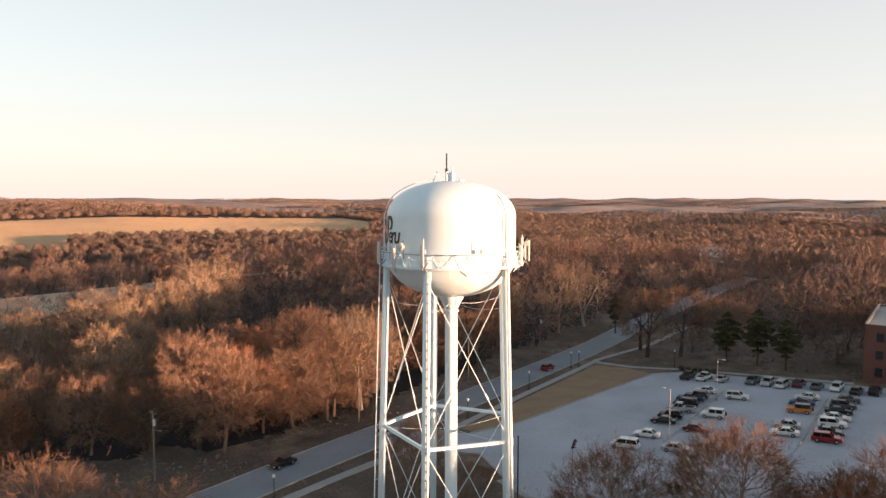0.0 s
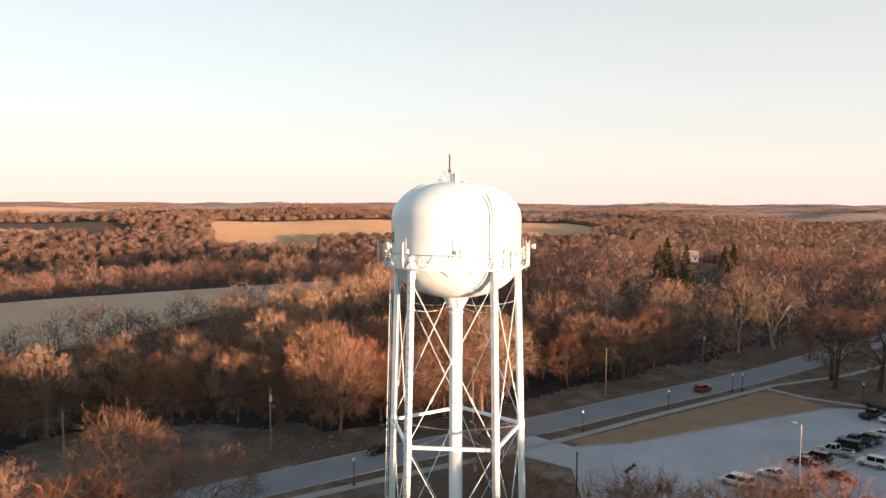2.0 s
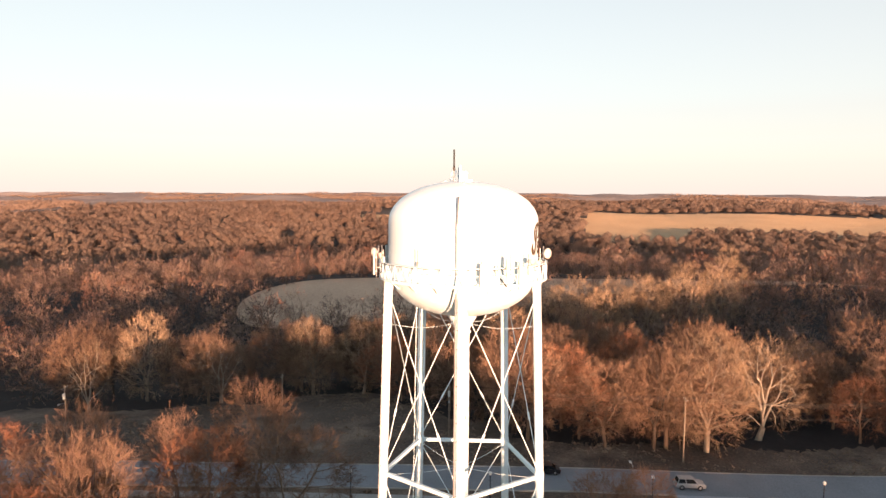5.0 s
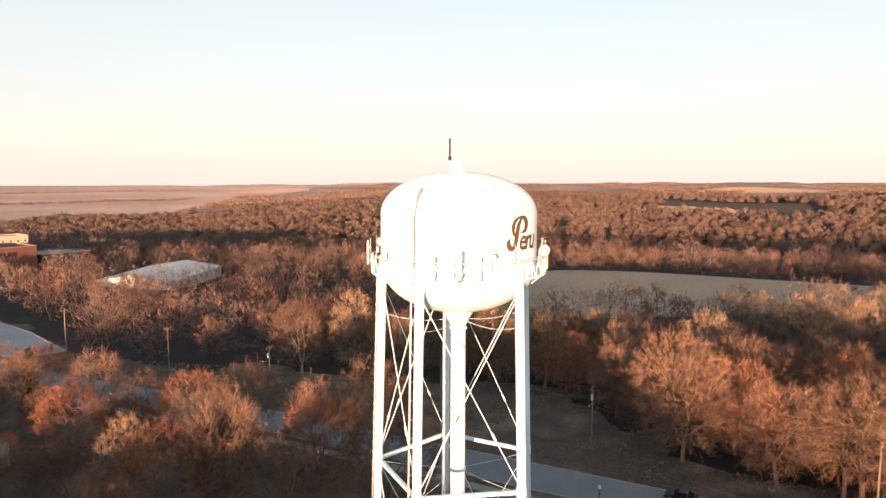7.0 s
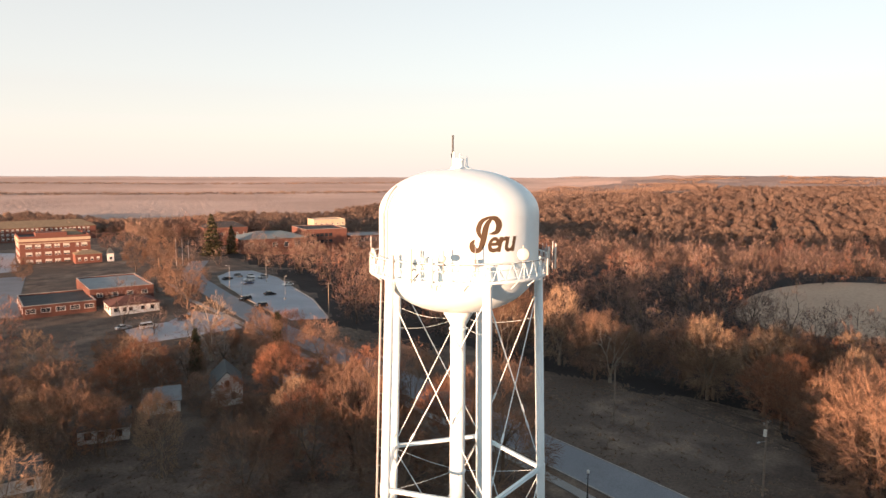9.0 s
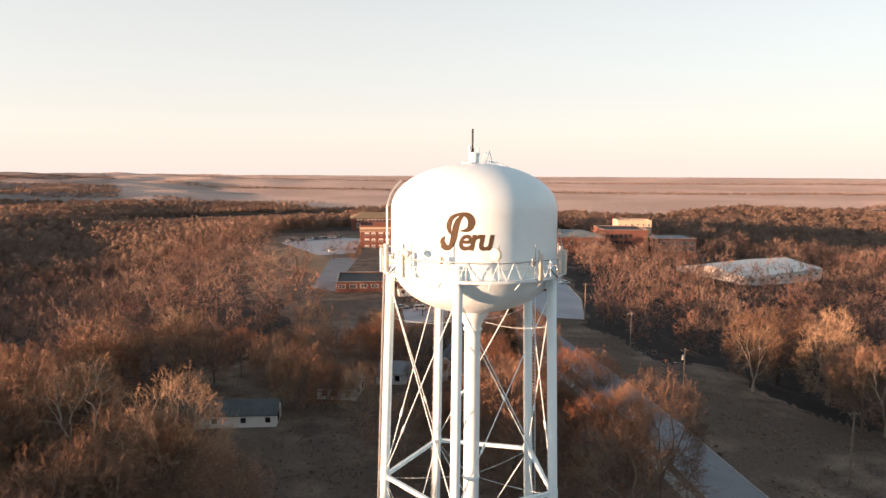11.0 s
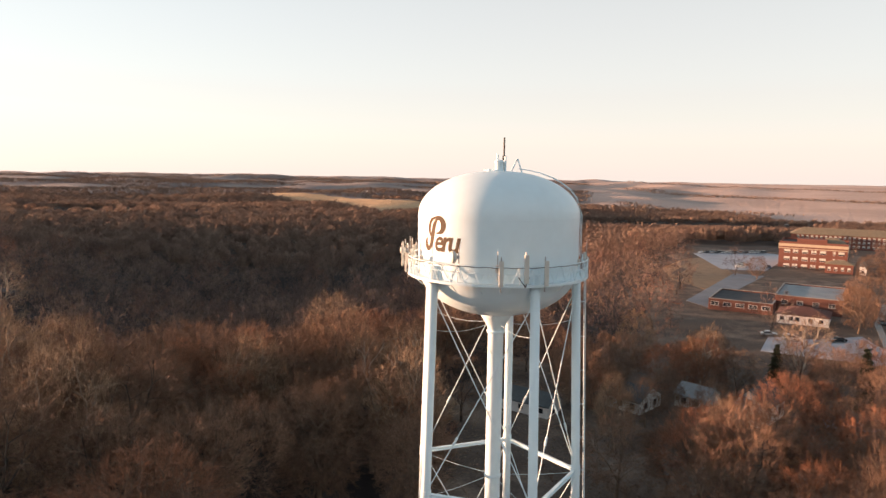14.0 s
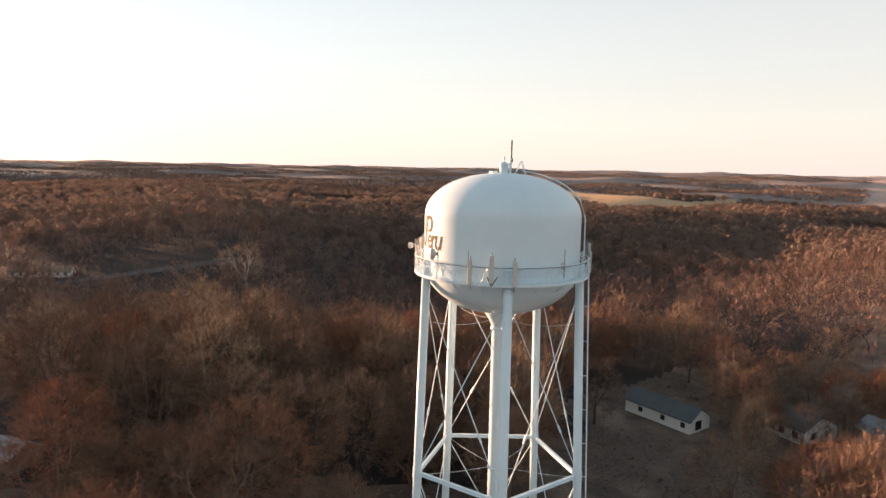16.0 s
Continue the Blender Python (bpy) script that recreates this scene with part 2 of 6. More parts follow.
def add_tube(bm, a, b, r0, r1=None, sides=8, caps=True):
    a, b = Vector(a), Vector(b)
    d = b - a
    m = Matrix.Translation((a + b) / 2) @ d.to_track_quat("Z", "Y").to_matrix().to_4x4()
    bmesh.ops.create_cone(bm, cap_ends=caps, segments=sides, radius1=r0, radius2=r0 if r1 is None else r1, depth=d.length, matrix=m)
    return bm


def tube(a, b, r0, r1=None, sides=8):
    return add_tube(bmesh.new(), a, b, r0, r1, sides)


def path_tube(points, r, sides=6):
    """One bent round bar through the points."""
    pts = [Vector(p) for p in points]
    bm = bmesh.new()
    rows = []
    closed = (pts[0] - pts[-1]).length < 1e-4
    for i, p in enumerate(pts[:-1] if closed else pts):
        a = pts[i - 1] if i else (pts[-2] if closed else pts[0])
        d = (pts[min(i + 1, len(pts) - 1)] - a).normalized()
        u = d.cross(Vector((0, 0, 1)) if abs(d.z) < 0.95 else Vector((1, 0, 0))).normalized()
        v = d.cross(u)
        rows.append([bm.verts.new(p + (u * math.cos(k * 2 * math.pi / sides) + v * math.sin(k * 2 * math.pi / sides)) * r) for k in range(sides)])
    for a, b in zip(rows, rows[1:] + (rows[:1] if closed else [])):
        for k in range(sides):
            j = (k + 1) % sides
            bm.faces.new((a[k], a[j], b[j], b[k]))
    if not closed:
        bm.faces.new(rows[0][::-1])
        bm.faces.new(rows[-1])
    bmesh.ops.recalc_face_normals(bm, faces=bm.faces[:])
    return bm


def lathe(profile, segments=48, start=0.0, turn=2 * math.pi):
    """A solid of revolution about z; profile: (r, z) from bottom to top."""
    bm = bmesh.new()
    full = abs(turn - 2 * math.pi) < 1e-6
    n = segments if full else segments + 1
    rings = []
    for r, z in profile:
        if r < 1e-6:
            rings.append([bm.verts.new((0, 0, z))])
        else:
            rings.append([bm.verts.new((r * math.cos(start + turn * k / segments), r * math.sin(start + turn * k / segments), z)) for k in range(n)])
    for lo, hi in zip(rings, rings[1:]):
        for k in range(segments):
            j = (k + 1) % n
            q = [lo[k % len(lo)], lo[j % len(lo)], hi[j % len(hi)], hi[k % len(hi)]]
            q = [v for i, v in enumerate(q) if v not in q[:i]]
            if len(q) > 2:
                bm.faces.new(q)
    return bm


def polar(r, deg, z=0.0):
    return Vector((r * math.cos(radians(deg)), r * math.sin(radians(deg)), z))


# ---------------------------------------------------------------- land
def smooth(a, b, v):
    k = np.clip((v - a) / (b - a), 0.0, 1.0)
    return k * k * (3 - 2 * k)


# heights of the land by bearing (degrees from +y towards -x), at the distances below
BEARING = [0, 20, 34, 50, 65, 75, 90, 105, 125, 140, 165, 190, 205, 235, 256, 270, 320]
RADII = [0, 75, 140, 200, 320, 480, 750, 1150, 2200, 4600, 6000]
NEAR_H = [(0, 0, 0, -1), (0, 3, 5, -2), (1, 7, 13, -4), (-4, 0, 3, -15), (-8, -4, 1, -25), (-9, -6, 0, -29), (-9, -7, -1, -31), (-8, -7, -1, -28), (-5, -6, -5, -20), (-2, -5, -8, -14), (0, 0.5, 1.5, 0), (0, -0.5, 0, -3),
          (0, -7, -20, -26), (-9, -18, -30, -14), (-9, -9, 6, 4), (-8, -8, -6, -6), (0, 0, -1, -1)]
FAR_H = [(-7, -12, -6, 22), (-9, -12, -5, 22), (-12, -6, 0, 22), (-14, 0, 6, 23), (-12, 9, 12, 25), (-12, 11, 13, 26), (-12, 10, 14, 25), (-12, 9, 13, 24), (-16, -1, 2, 14), (-26, -34, -34, 4),
         (-18, -37, -38, 2), (-20, -36, -36, 6), (-26, -27, -16, 12), (-10, -14, -6, 20), (2, -2, 2, 21), (-7, -7, 0, 22), (-2, -4, 0, 22)]


def height(x, y):
    x, y = np.asarray(x, float), np.asarray(y, float)
    r = np.hypot(x, y)
    b = np.degrees(np.arctan2(-x, y)) % 360
    cols = [np.zeros_like(r), np.zeros_like(r)]
    for table, n in ((NEAR_H, 4), (FAR_H, 4)):
        cols += [np.interp(b, BEARING, [row[i] for row in table], period=360) for i in range(n)]
    cols = np.stack(cols + [cols[-1]])
    # a smooth curve through those heights along each bearing
    R = np.array(RADII, float)
    k = np.clip(np.searchsorted(R, r, side="right") - 1, 0, len(R) - 2)
    slope = np.zeros_like(cols)
    slope[1:-1] = (cols[2:] - cols[:-2]) / (R[2:] - R[:-2]).reshape(-1, *([1] * r.ndim))
    pick = lambda a, i: np.take_along_axis(a, np.expand_dims(i, 0), 0)[0]
    h = R[k + 1] - R[k]
    t = np.clip((r - R[k]) / h, 0, 1)
    base = ((2 * t ** 3 - 3 * t ** 2 + 1) * pick(cols, k) + (t ** 3 - 2 * t ** 2 + t) * h * pick(slope, k)
            + (3 * t ** 2 - 2 * t ** 3) * pick(cols, k + 1) + (t ** 3 - t ** 2) * h * pick(slope, k + 1))
    lot = smooth(-30, 50, y) * 0.07 * np.clip(x + 38, 0, 70) * (1 - smooth(130, 260, r))
    dip = -2.6 * smooth(35, 90, np.hypot((x - 45) * 0.7, (y + 90) * 0.6) * -1 + 110) * (1 - smooth(150, 300, r))
    flat = 1 - 0.92 * (1 - smooth(15, 40, np.abs(b - 163)))
    amp = 2.2 * smooth(220, 600, r) + 2.4 * smooth(700, 1300, r) + 4 * smooth(1300, 3000, r)
    wave = (np.sin(x / 173 + 1.3) * np.cos(y / 211 + 0.4) + 0.6 * np.sin((x + y) / 97 + 2) * np.cos((x - y) / 131)
            + 0.5 * np.sin(x / 430 - y / 610 + 0.7) + 0.4 * np.sin(x / 61 + 1.1 * np.sin(y / 83)))
    return base + lot + dip + amp * wave * flat - 0.5


def inside(poly, x, y):
    x, y = np.asarray(x, float), np.asarray(y, float)
    hit = np.zeros(x.shape, bool)
    for (x0, y0), (x1, y1) in zip(poly, poly[1:] + poly[:1]):
        if y0 == y1:
            continue
        hit ^= ((y0 > y) != (y1 > y)) & (x < (x1 - x0) * (y - y0) / (y1 - y0) + x0)
    return hit


PASTURE = [(-190, -72), (-206, -28), (-228, 20), (-248, 70), (-262, 150), (-268, 205), (-285, 208), (-282, 120), (-289, 50), (-294, -30), (-278, -82), (-244, -98), (-208, -92)]
FIELDS = [
    [(-735, 150), (-700, 260), (-800, 300), (-760, 420), (-690, 520), (-640, 640), (-800, 860), (-960, 900), (-1120, 720), (-1180, 480), (-1150, 250), (-980, 190)],
    [(-1877, -184), (-2804, -2), (-2839, 393), (-2304, 315), (-1968, 18)],
    [(-930, -20), (-960, -150), (-1020, -160), (-1000, -10)],
    [(-1380, -60), (-1380, 200), (-1520, 220), (-1560, -40)],
    [(1454, -1234), (690, -823), (600, -755), (647, -1049), (743, -1447), (788, -1262)],
    [(792, -318), (902, -614), (729, -476), (724, -296)],
    [(803, -1095), (808, -1496), (729, -1333), (700, -1150)],
]
# lawns, verges and yards without a forest floor
LAWNS = [
    [(-60, 170), (-60, 5), (-86, -4), (-99, -27), (-96, -40), (-87, -55), (-78, -77), (-74, -97), (-60, -140), (-90, -260), (-60, -430), (75, -430), (60, -240), (30, -150), (52, -95), (48, -60), (30, -20), (60, 20), (60, 130), (30, 190)],
]


def plain_land(x, y):
    """The river's flat flood plain."""
    b, r = np.degrees(np.arctan2(-x, y)) % 360, np.hypot(x, y)
    return (b > 120) & (b < 200) & (r > 1000 + 25 * np.abs(b - 167) + 130 * np.clip(139 - b, 0, 20) + 120 * np.sin(b / 2.3))


def open_field(x, y):
    hit = inside(PASTURE, x, y)
    for p in FIELDS:
        hit |= inside(p, x, y)
    return hit | plain_land(x, y)


def build_land():
    rings = [0.0]
    while rings[-1] < 5400:
        rings.append(rings[-1] + max(2.5, rings[-1] * 0.028))
    n = 440
    r = np.array(rings[1:])
    a = np.arange(n) * 2 * np.pi / n
    x, y = np.outer(r, np.cos(a)), np.outer(r, np.sin(a))
    z = height(x, y)
    verts = np.vstack([[[0, 0, float(height(0, 0))]], np.stack([x.ravel(), y.ravel(), z.ravel()], 1)])
    idx = 1 + np.arange(len(r) * n).reshape(len(r), n)
    nxt = np.roll(idx, -1, axis=1)
    q = np.stack([idx[:-1], nxt[:-1], nxt[1:], idx[1:]], -1).reshape(-1, 4)
    tris = np.vstack([np.stack([np.zeros(n, int), idx[0], nxt[0]], 1), q[:, [0, 1, 2]], q[:, [0, 2, 3]]])
    c = verts[tris].mean(1)
    rad = np.hypot(c[:, 0], c[:, 1])
    # near floor takes the shade-darkened litter; beyond 400 m a paler floor
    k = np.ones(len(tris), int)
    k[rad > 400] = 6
    k[rad > 1650] = 4
    wob = 3.5 * np.stack([np.sin(c[:, 1] / 5.3) + np.sin(c[:, 0] / 3.1 + 1), np.sin(c[:, 0] / 4.7) + np.sin(c[:, 1] / 2.9 + 2)], 1)
    for p in LAWNS:
        k[inside(p, c[:, 0] + wob[:, 0], c[:, 1] + wob[:, 1])] = 0
    k[open_field(c[:, 0], c[:, 1])] = 2
    k[inside(PASTURE, c[:, 0], c[:, 1])] = 1
    k[plain_land(c[:, 0], c[:, 1])] = 5
    me = tri_mesh("ground", verts, tris, [M_GRASS, M_SHADE_LITTER, M_FIELD, M_STRIP, M_FAR_HAZED, M_PLAIN, M_FLOOR], k)
    me.polygons.foreach_set("use_smooth", np.ones(len(me.polygons), dtype=bool))
    tagged(new("ground", me), "rolling winter ground of dead grass, shade-darkened leaf litter and stubble fields", "ground", kind="structure")


build_land()


def ribbon(name, line, half, lift, mat, label, thick=0.12, step=4.0, kind="structure", category="road"):
    """A paved strip along a line in plan, draped on the ground, with real edges."""
    pts = [Vector((*p, 0)) for p in line]
    path = [pts[0]]
    for a, b in zip(pts, pts[1:]):
        k = max(1, int((b - a).length / step))
        path += [a.lerp(b, (i + 1) / k) for i in range(k)]
    bm = bmesh.new()
    rows = []
    for i, p in enumerate(path):
        d = (path[min(i + 1, len(path) - 1)] - path[max(i - 1, 0)]).normalized()
        s = Vector((-d.y, d.x, 0)) * half
        a, b = p + s, p - s
        za, zb = float(height(a.x, a.y)), float(height(b.x, b.y))
        rows.append([bm.verts.new((a.x, a.y, za + lift)), bm.verts.new((b.x, b.y, zb + lift)), bm.verts.new((b.x, b.y, zb + lift - thick)), bm.verts.new((a.x, a.y, za + lift - thick))])
    for u, v in zip(rows, rows[1:]):
        for k in range(4):
            j = (k + 1) % 4
            bm.faces.new((u[k], v[k], v[j], u[j]))
    return tagged(part(name, bm, mat), label, category, kind=kind)


def slab(name, poly, lift, mat, label, step=6.0, category="pavement", thick=0.15):
    """A paved area over a polygon in plan, cut into a grid that follows the ground."""
    bm = bmesh.new()
    bm.faces.new([bm.verts.new((x, y, 0)) for x, y in poly])
    xs, ys = [p[0] for p in poly], [p[1] for p in poly]
    for axis, lo, hi in ((0, min(xs), max(xs)), (1, min(ys), max(ys))):
        c = lo + step
        while c < hi:
            bmesh.ops.bisect_plane(bm, geom=bm.verts[:] + bm.edges[:] + bm.faces[:], plane_co=(c, c, 0), plane_no=(1 - axis, axis, 0))
            c += step
    for v in bm.verts:
        v.co.z = float(height(v.co.x, v.co.y)) + lift
    r = bmesh.ops.extrude_face_region(bm, geom=bm.faces[:])
    for v in r["geom"]:
        if isinstance(v, bmesh.types.BMVert):
            v.co.z -= thick
    bmesh.ops.recalc_face_normals(bm, faces=bm.faces[:])
    return tagged(part(name, bm, mat), label, category, kind="structure")


ribbon("road", [(-43.6, 330), (-43.6, 0), (-44.2, -35), (-45.4, -60), (-45.5, -85), (-45.2, -98), (-43.2, -124), (-41.2, -155), (-42.5, -188), (-45.5, -240), (-50, -266), (-64, -300)], 4.3, 0.1, M_ROAD, "pale grey concrete two-lane road")
ribbon("pavement", [(-35.6, 118), (-34.4, 30), (-36, 0), (-37.4, -33), (-38.2, -55), (-37.9, -70), (-36.5, -108), (-35.2, -152), (-32.2, -205), (-35, -245)], 0.9, 0.12, M_WALK, "narrow concrete footpath beside the road", category="pavement")
slab("parking_lot", [(-39.6, 44), (-30, 46), (-25, 55), (-16, 106), (-10, 110), (48, 112), (53, 33), (-7, 27), (-22, 38), (-39.6, 33)], 0.08, M_LOT, "worn pale concrete parking lot sloping up from the road", category="parking lot")
def rounded(poly, n=6):
    """A closed curve through the corners."""
    out = []
    for i in range(len(poly)):
        a, b, c, d = (np.array(poly[(i + k) % len(poly)], float) for k in (-1, 0, 1, 2))
        for q in np.arange(n) / n:
            out.append(tuple(0.5 * (2 * b + (c - a) * q + (2 * a - 5 * b + 4 * c - d) * q * q + (3 * b - a - 3 * c + d) * q ** 3)))
    return out


slab("pasture", rounded(PASTURE), 0.45, M_STRIP, "smooth tan winter pasture on a low ridge", 9.0, "pasture", 0.8)
slab("lawn", [(-33.2, 48), (-33.4, 110), (-25, 110), (-17, 106.5), (-25.6, 55.5), (-30, 47.5)], 0.03, M_LAWN, "tan winter lawn between road and lot", category="lawn")


# ---------------------------------------------------------------- the water tower
TANK_R, RING_Z = 6.67, 21.0
LEG_AZ = [-1 + 72 * k for k in range(5)]


def leg_r(z):
    return 6.72 + (39.2 - z) * 0.031


def tank_profile():
    pts = [(0.0, 35.0)]
    for k in range(1, 15):
        a = math.pi / 2 * k / 14
        pts.append((TANK_R * math.sin(a) ** 0.93, 39.3 - 4.3 * max(math.cos(a), 0) ** 0.95))
    pts.append((TANK_R, 43.3))
    for k in range(1, 17):
        a = math.pi / 2 * k / 16
        pts.append((TANK_R * max(math.cos(a), 0) ** 0.95, 43.3 + 3.67 * math.sin(a) ** 0.97))
    pts[-1] = (0.0, 46.97)
    return pts


def shell_z(r):
    """Height of the roof at that radius."""
    up = [(a, z) for a, z in tank_profile() if z >= 43.3]
    return float(np.interp(r, [a for a, _ in up][::-1], [z for _, z in up][::-1]))


def letter_strokes(parent, centre):
    """The town's name on the shell: a script capital with a swash, and three small letters."""
    def on_shell(u, v):
        a = radians(centre) + u / (TANK_R + 0.02)
        return Vector(((TANK_R + 0.012) * math.cos(a), (TANK_R + 0.012) * math.sin(a), 42.05 + v))

    def stroke(name, pts):
        p = np.array(pts, float)
        t = np.arange(len(p))
        f = np.linspace(0, len(p) - 1, 6 * (len(p) - 1) + 1)
        dense = np.empty((len(f), 3))
        for i, s in enumerate(f):
            k = min(int(s), len(p) - 2)
            q = s - k
            a, b, c, d = p[max(k - 1, 0)], p[k], p[k + 1], p[min(k + 2, len(p) - 1)]
            dense[i] = 0.5 * (2 * b + (c - a) * q + (2 * a - 5 * b + 4 * c - d) * q * q + (3 * b - a - 3 * c + d) * q ** 3)
        tang = np.gradient(dense[:, :2], axis=0)
        tang /= np.linalg.norm(tang, axis=1)[:, None] + 1e-9
        side = np.stack([-tang[:, 1], tang[:, 0]], 1) * (np.maximum(dense[:, 2:3], 0.02) / 2)
        bm = bmesh.new()
        rows = [(bm.verts.new(on_shell(*(c[:2] + s))), bm.verts.new(on_shell(*(c[:2] - s)))) for c, s in zip(dense, side)]
        for a, b in zip(rows, rows[1:]):
            bm.faces.new((a[0], b[0], b[1], a[1]))
        bmesh.ops.recalc_face_normals(bm, faces=bm.faces[:])
        part(name, bm, M_LETTER, parent, "dark brown painted script lettering")

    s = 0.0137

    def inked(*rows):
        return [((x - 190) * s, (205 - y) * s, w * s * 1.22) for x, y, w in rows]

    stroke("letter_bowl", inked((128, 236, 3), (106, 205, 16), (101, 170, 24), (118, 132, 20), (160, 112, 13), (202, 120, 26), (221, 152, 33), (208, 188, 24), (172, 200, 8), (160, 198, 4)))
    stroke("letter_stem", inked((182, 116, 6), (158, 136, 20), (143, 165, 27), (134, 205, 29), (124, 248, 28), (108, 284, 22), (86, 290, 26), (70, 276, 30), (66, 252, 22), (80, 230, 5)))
    for text, u, wide in (("e", 145, 0.93), ("r", 203, 1.0), ("u", 248, 1.02)):
        cu = bpy.data.curves.new("letter", "FONT")
        cu.body, cu.size, cu.shear, cu.offset, cu.resolution_u = text, 2.3, 0.2, 0.055, 3
        ob = bpy.data.objects.new("letter", cu)
        scene.collection.objects.link(ob)
        bpy.context.view_layer.update()
        me = bpy.data.meshes.new_from_object(ob.evaluated_get(bpy.context.evaluated_depsgraph_get()))
        bpy.data.objects.remove(ob)
        bm = bmesh.new()
        bm.from_mesh(me)
        for _ in range(2):
            bmesh.ops.subdivide_edges(bm, edges=[e for e in bm.edges if e.calc_length() > 0.35], cuts=1)
        for v in bm.verts:
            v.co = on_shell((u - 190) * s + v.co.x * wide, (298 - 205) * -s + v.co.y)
        bmesh.ops.recalc_face_normals(bm, faces=bm.faces[:])
        part("letter", bm, M_LETTER, parent, "dark brown painted small letter")


def build_tower():
    g = float(height(0, 0))
    T = empty("water_tower", Matrix(), "white-painted steel water tower on five legs with a domed tank", "water tower")
    tank = part("tank", lathe(tank_profile(), 96), M_TANK, T, "white domed tank with faint seams", True)
    # weld seams and the lower knuckle band
    for z in (39.32, 43.28):
        part("seam", lathe([(TANK_R - 0.02, z - 0.03), (TANK_R + 0.004, z - 0.02), (TANK_R + 0.004, z + 0.02), (TANK_R - 0.02, z + 0.03)], 96), M_TANK, tank, smooth_faces=True)
    letter_strokes(tank, 75.5)
    letter_strokes(tank, 241)
    riser = part("riser", lathe([(0.78, g - 0.3), (0.78, 0.6), (0.66, 0.9), (0.66, 33.6), (0.74, 33.8), (0.98, 34.3), (1.25, 34.72), (1.34, 35.1), (1.36, 35.5)], 32), M_TANK, T, "white central riser pipe with a flared top", True)
    part("collar", lathe([(0.66, 20.55), (0.735, 20.58), (0.735, 20.72), (0.66, 20.75)], 32), M_TANK, riser, smooth_faces=True)
    part("collar", lathe([(0.66, 33.3), (0.78, 33.34), (0.78, 33.5), (0.66, 33.55)], 32), M_TANK, riser, smooth_faces=True)
    for k, az in enumerate(LEG_AZ):
        a, b = polar(leg_r(0) + 0.02, az, g - 0.2), polar(leg_r(39.6), az, 39.6)
        leg = part("leg", tube(a, b, 0.37, 0.37, 20), M_TANK, T, "white tubular steel leg")
        for f in leg.data.polygons:
            f.use_smooth = True
        bm = bmesh.new()
        add_box(bm, (1.6, 1.6, 0.5), Matrix.Translation(polar(leg_r(0), az, g + 0.1)), 0.05)
        part("footing", bm, M_WALK, leg, "square concrete footing")
        # cap plate and gussets where the leg meets the shell
        bm = bmesh.new()
        m = Matrix.Rotation(radians(az), 4, "Z")
        add_box(bm, (0.5, 0.05, 1.6), m @ Matrix.Translation((6.72, 0.3, 38.3)))
        add_box(bm, (0.5, 0.05, 1.6), m @ Matrix.Translation((6.72, -0.3, 38.3)))
        part("gusset", bm, M_TANK, leg)
        part("joint_band", tube(polar(leg_r(21.4), az, 21.4), polar(leg_r(20.6), az, 20.6), 0.42, 0.42, 20), M_TANK, leg)
    for k in range(5):
        a0, a1 = LEG_AZ[k], LEG_AZ[(k + 1) % 5]
        for z in (RING_Z, 4.5):
            p, q = polar(leg_r(z), a0, z), polar(leg_r(z), a1, z)
            d = (q - p).normalized()
            p, q = p + d * 0.38, q - d * 0.38
            m = Matrix.Translation((p + q) / 2) @ d.to_track_quat("X", "Z").to_matrix().to_4x4()
            bm = bmesh.new()
            L = (q - p).length
            add_box(bm, (L, 0.28, 0.05), m @ Matrix.Translation((0, 0, 0.13)))
            add_box(bm, (L, 0.28, 0.05), m @ Matrix.Translation((0, 0, -0.13)))
            add_box(bm, (L, 0.05, 0.24), m)
            part("strut", bm, M_TANK, T, "white horizontal steel strut")
        for z0, z1 in ((37.2, RING_Z + 0.25), (RING_Z - 0.3, 4.8)):
            for u, v in ((a0, a1), (a1, a0)):
                p, q = polar(leg_r(z0) - 0.05, u, z0), polar(leg_r(z1) - 0.05, v, z1)
                d = (q - p).normalized()
                off = d.cross(Vector((0, 0, 1))).normalized() * 0.06 * (1 if u == a0 else -1)
                rod = part("rod", tube(p + off, q + off, 0.042, 0.042, 6), M_TANK, T, "thin white diagonal tie rod")
                c = p + off + d * (q - p).length * 0.72
                part("turnbuckle", tube(c - d * 0.35, c + d * 0.35, 0.1, 0.1, 8), M_TANK, rod)
        # rods from the legs in to the riser, sagging a little
        for z, zr in ((34.4, 34.2), (RING_Z - 0.2, 20.7)):
            p, q = polar(leg_r(z) - 0.35, a0, z), polar(0.7, a0, zr)
            sag = [p.lerp(q, i / 8) + Vector((0, 0, (-0.35 if z > 30 else -0.12) * math.sin(math.pi * i / 8))) for i in range(9)]
            part("stay_rod", path_tube(sag, 0.018, 5), M_TANK, T, "thin sagging white stay rod")
    # balcony
    FZ, RO, TOP = 38.55, 7.45, 39.95
    deck = part("balcony_floor", lathe([(TANK_R - 0.05, FZ - 0.06), (RO, FZ - 0.06), (RO, FZ - 0.13), (RO + 0.05, FZ - 0.13), (RO + 0.05, FZ + 0.07), (RO, FZ + 0.07), (RO, FZ), (TANK_R - 0.05, FZ)], 80), M_TANK, T, "narrow steel walkway round the tank")
    for z, r in ((TOP, 0.045), (TOP - 0.55, 0.03)):
        part("rail", path_tube([polar(RO, k * 4.5, z) for k in range(81)], r), M_TANK, T, "white round handrail")
    part("cable", path_tube([polar(RO + 0.06, k * 3, TOP - 0.06 + 0.03 * math.sin(k * math.pi * 0.55)) for k in range(121)], 0.022, 4), M_DARK, T, "dark cable tied along the handrail")
    n = 40
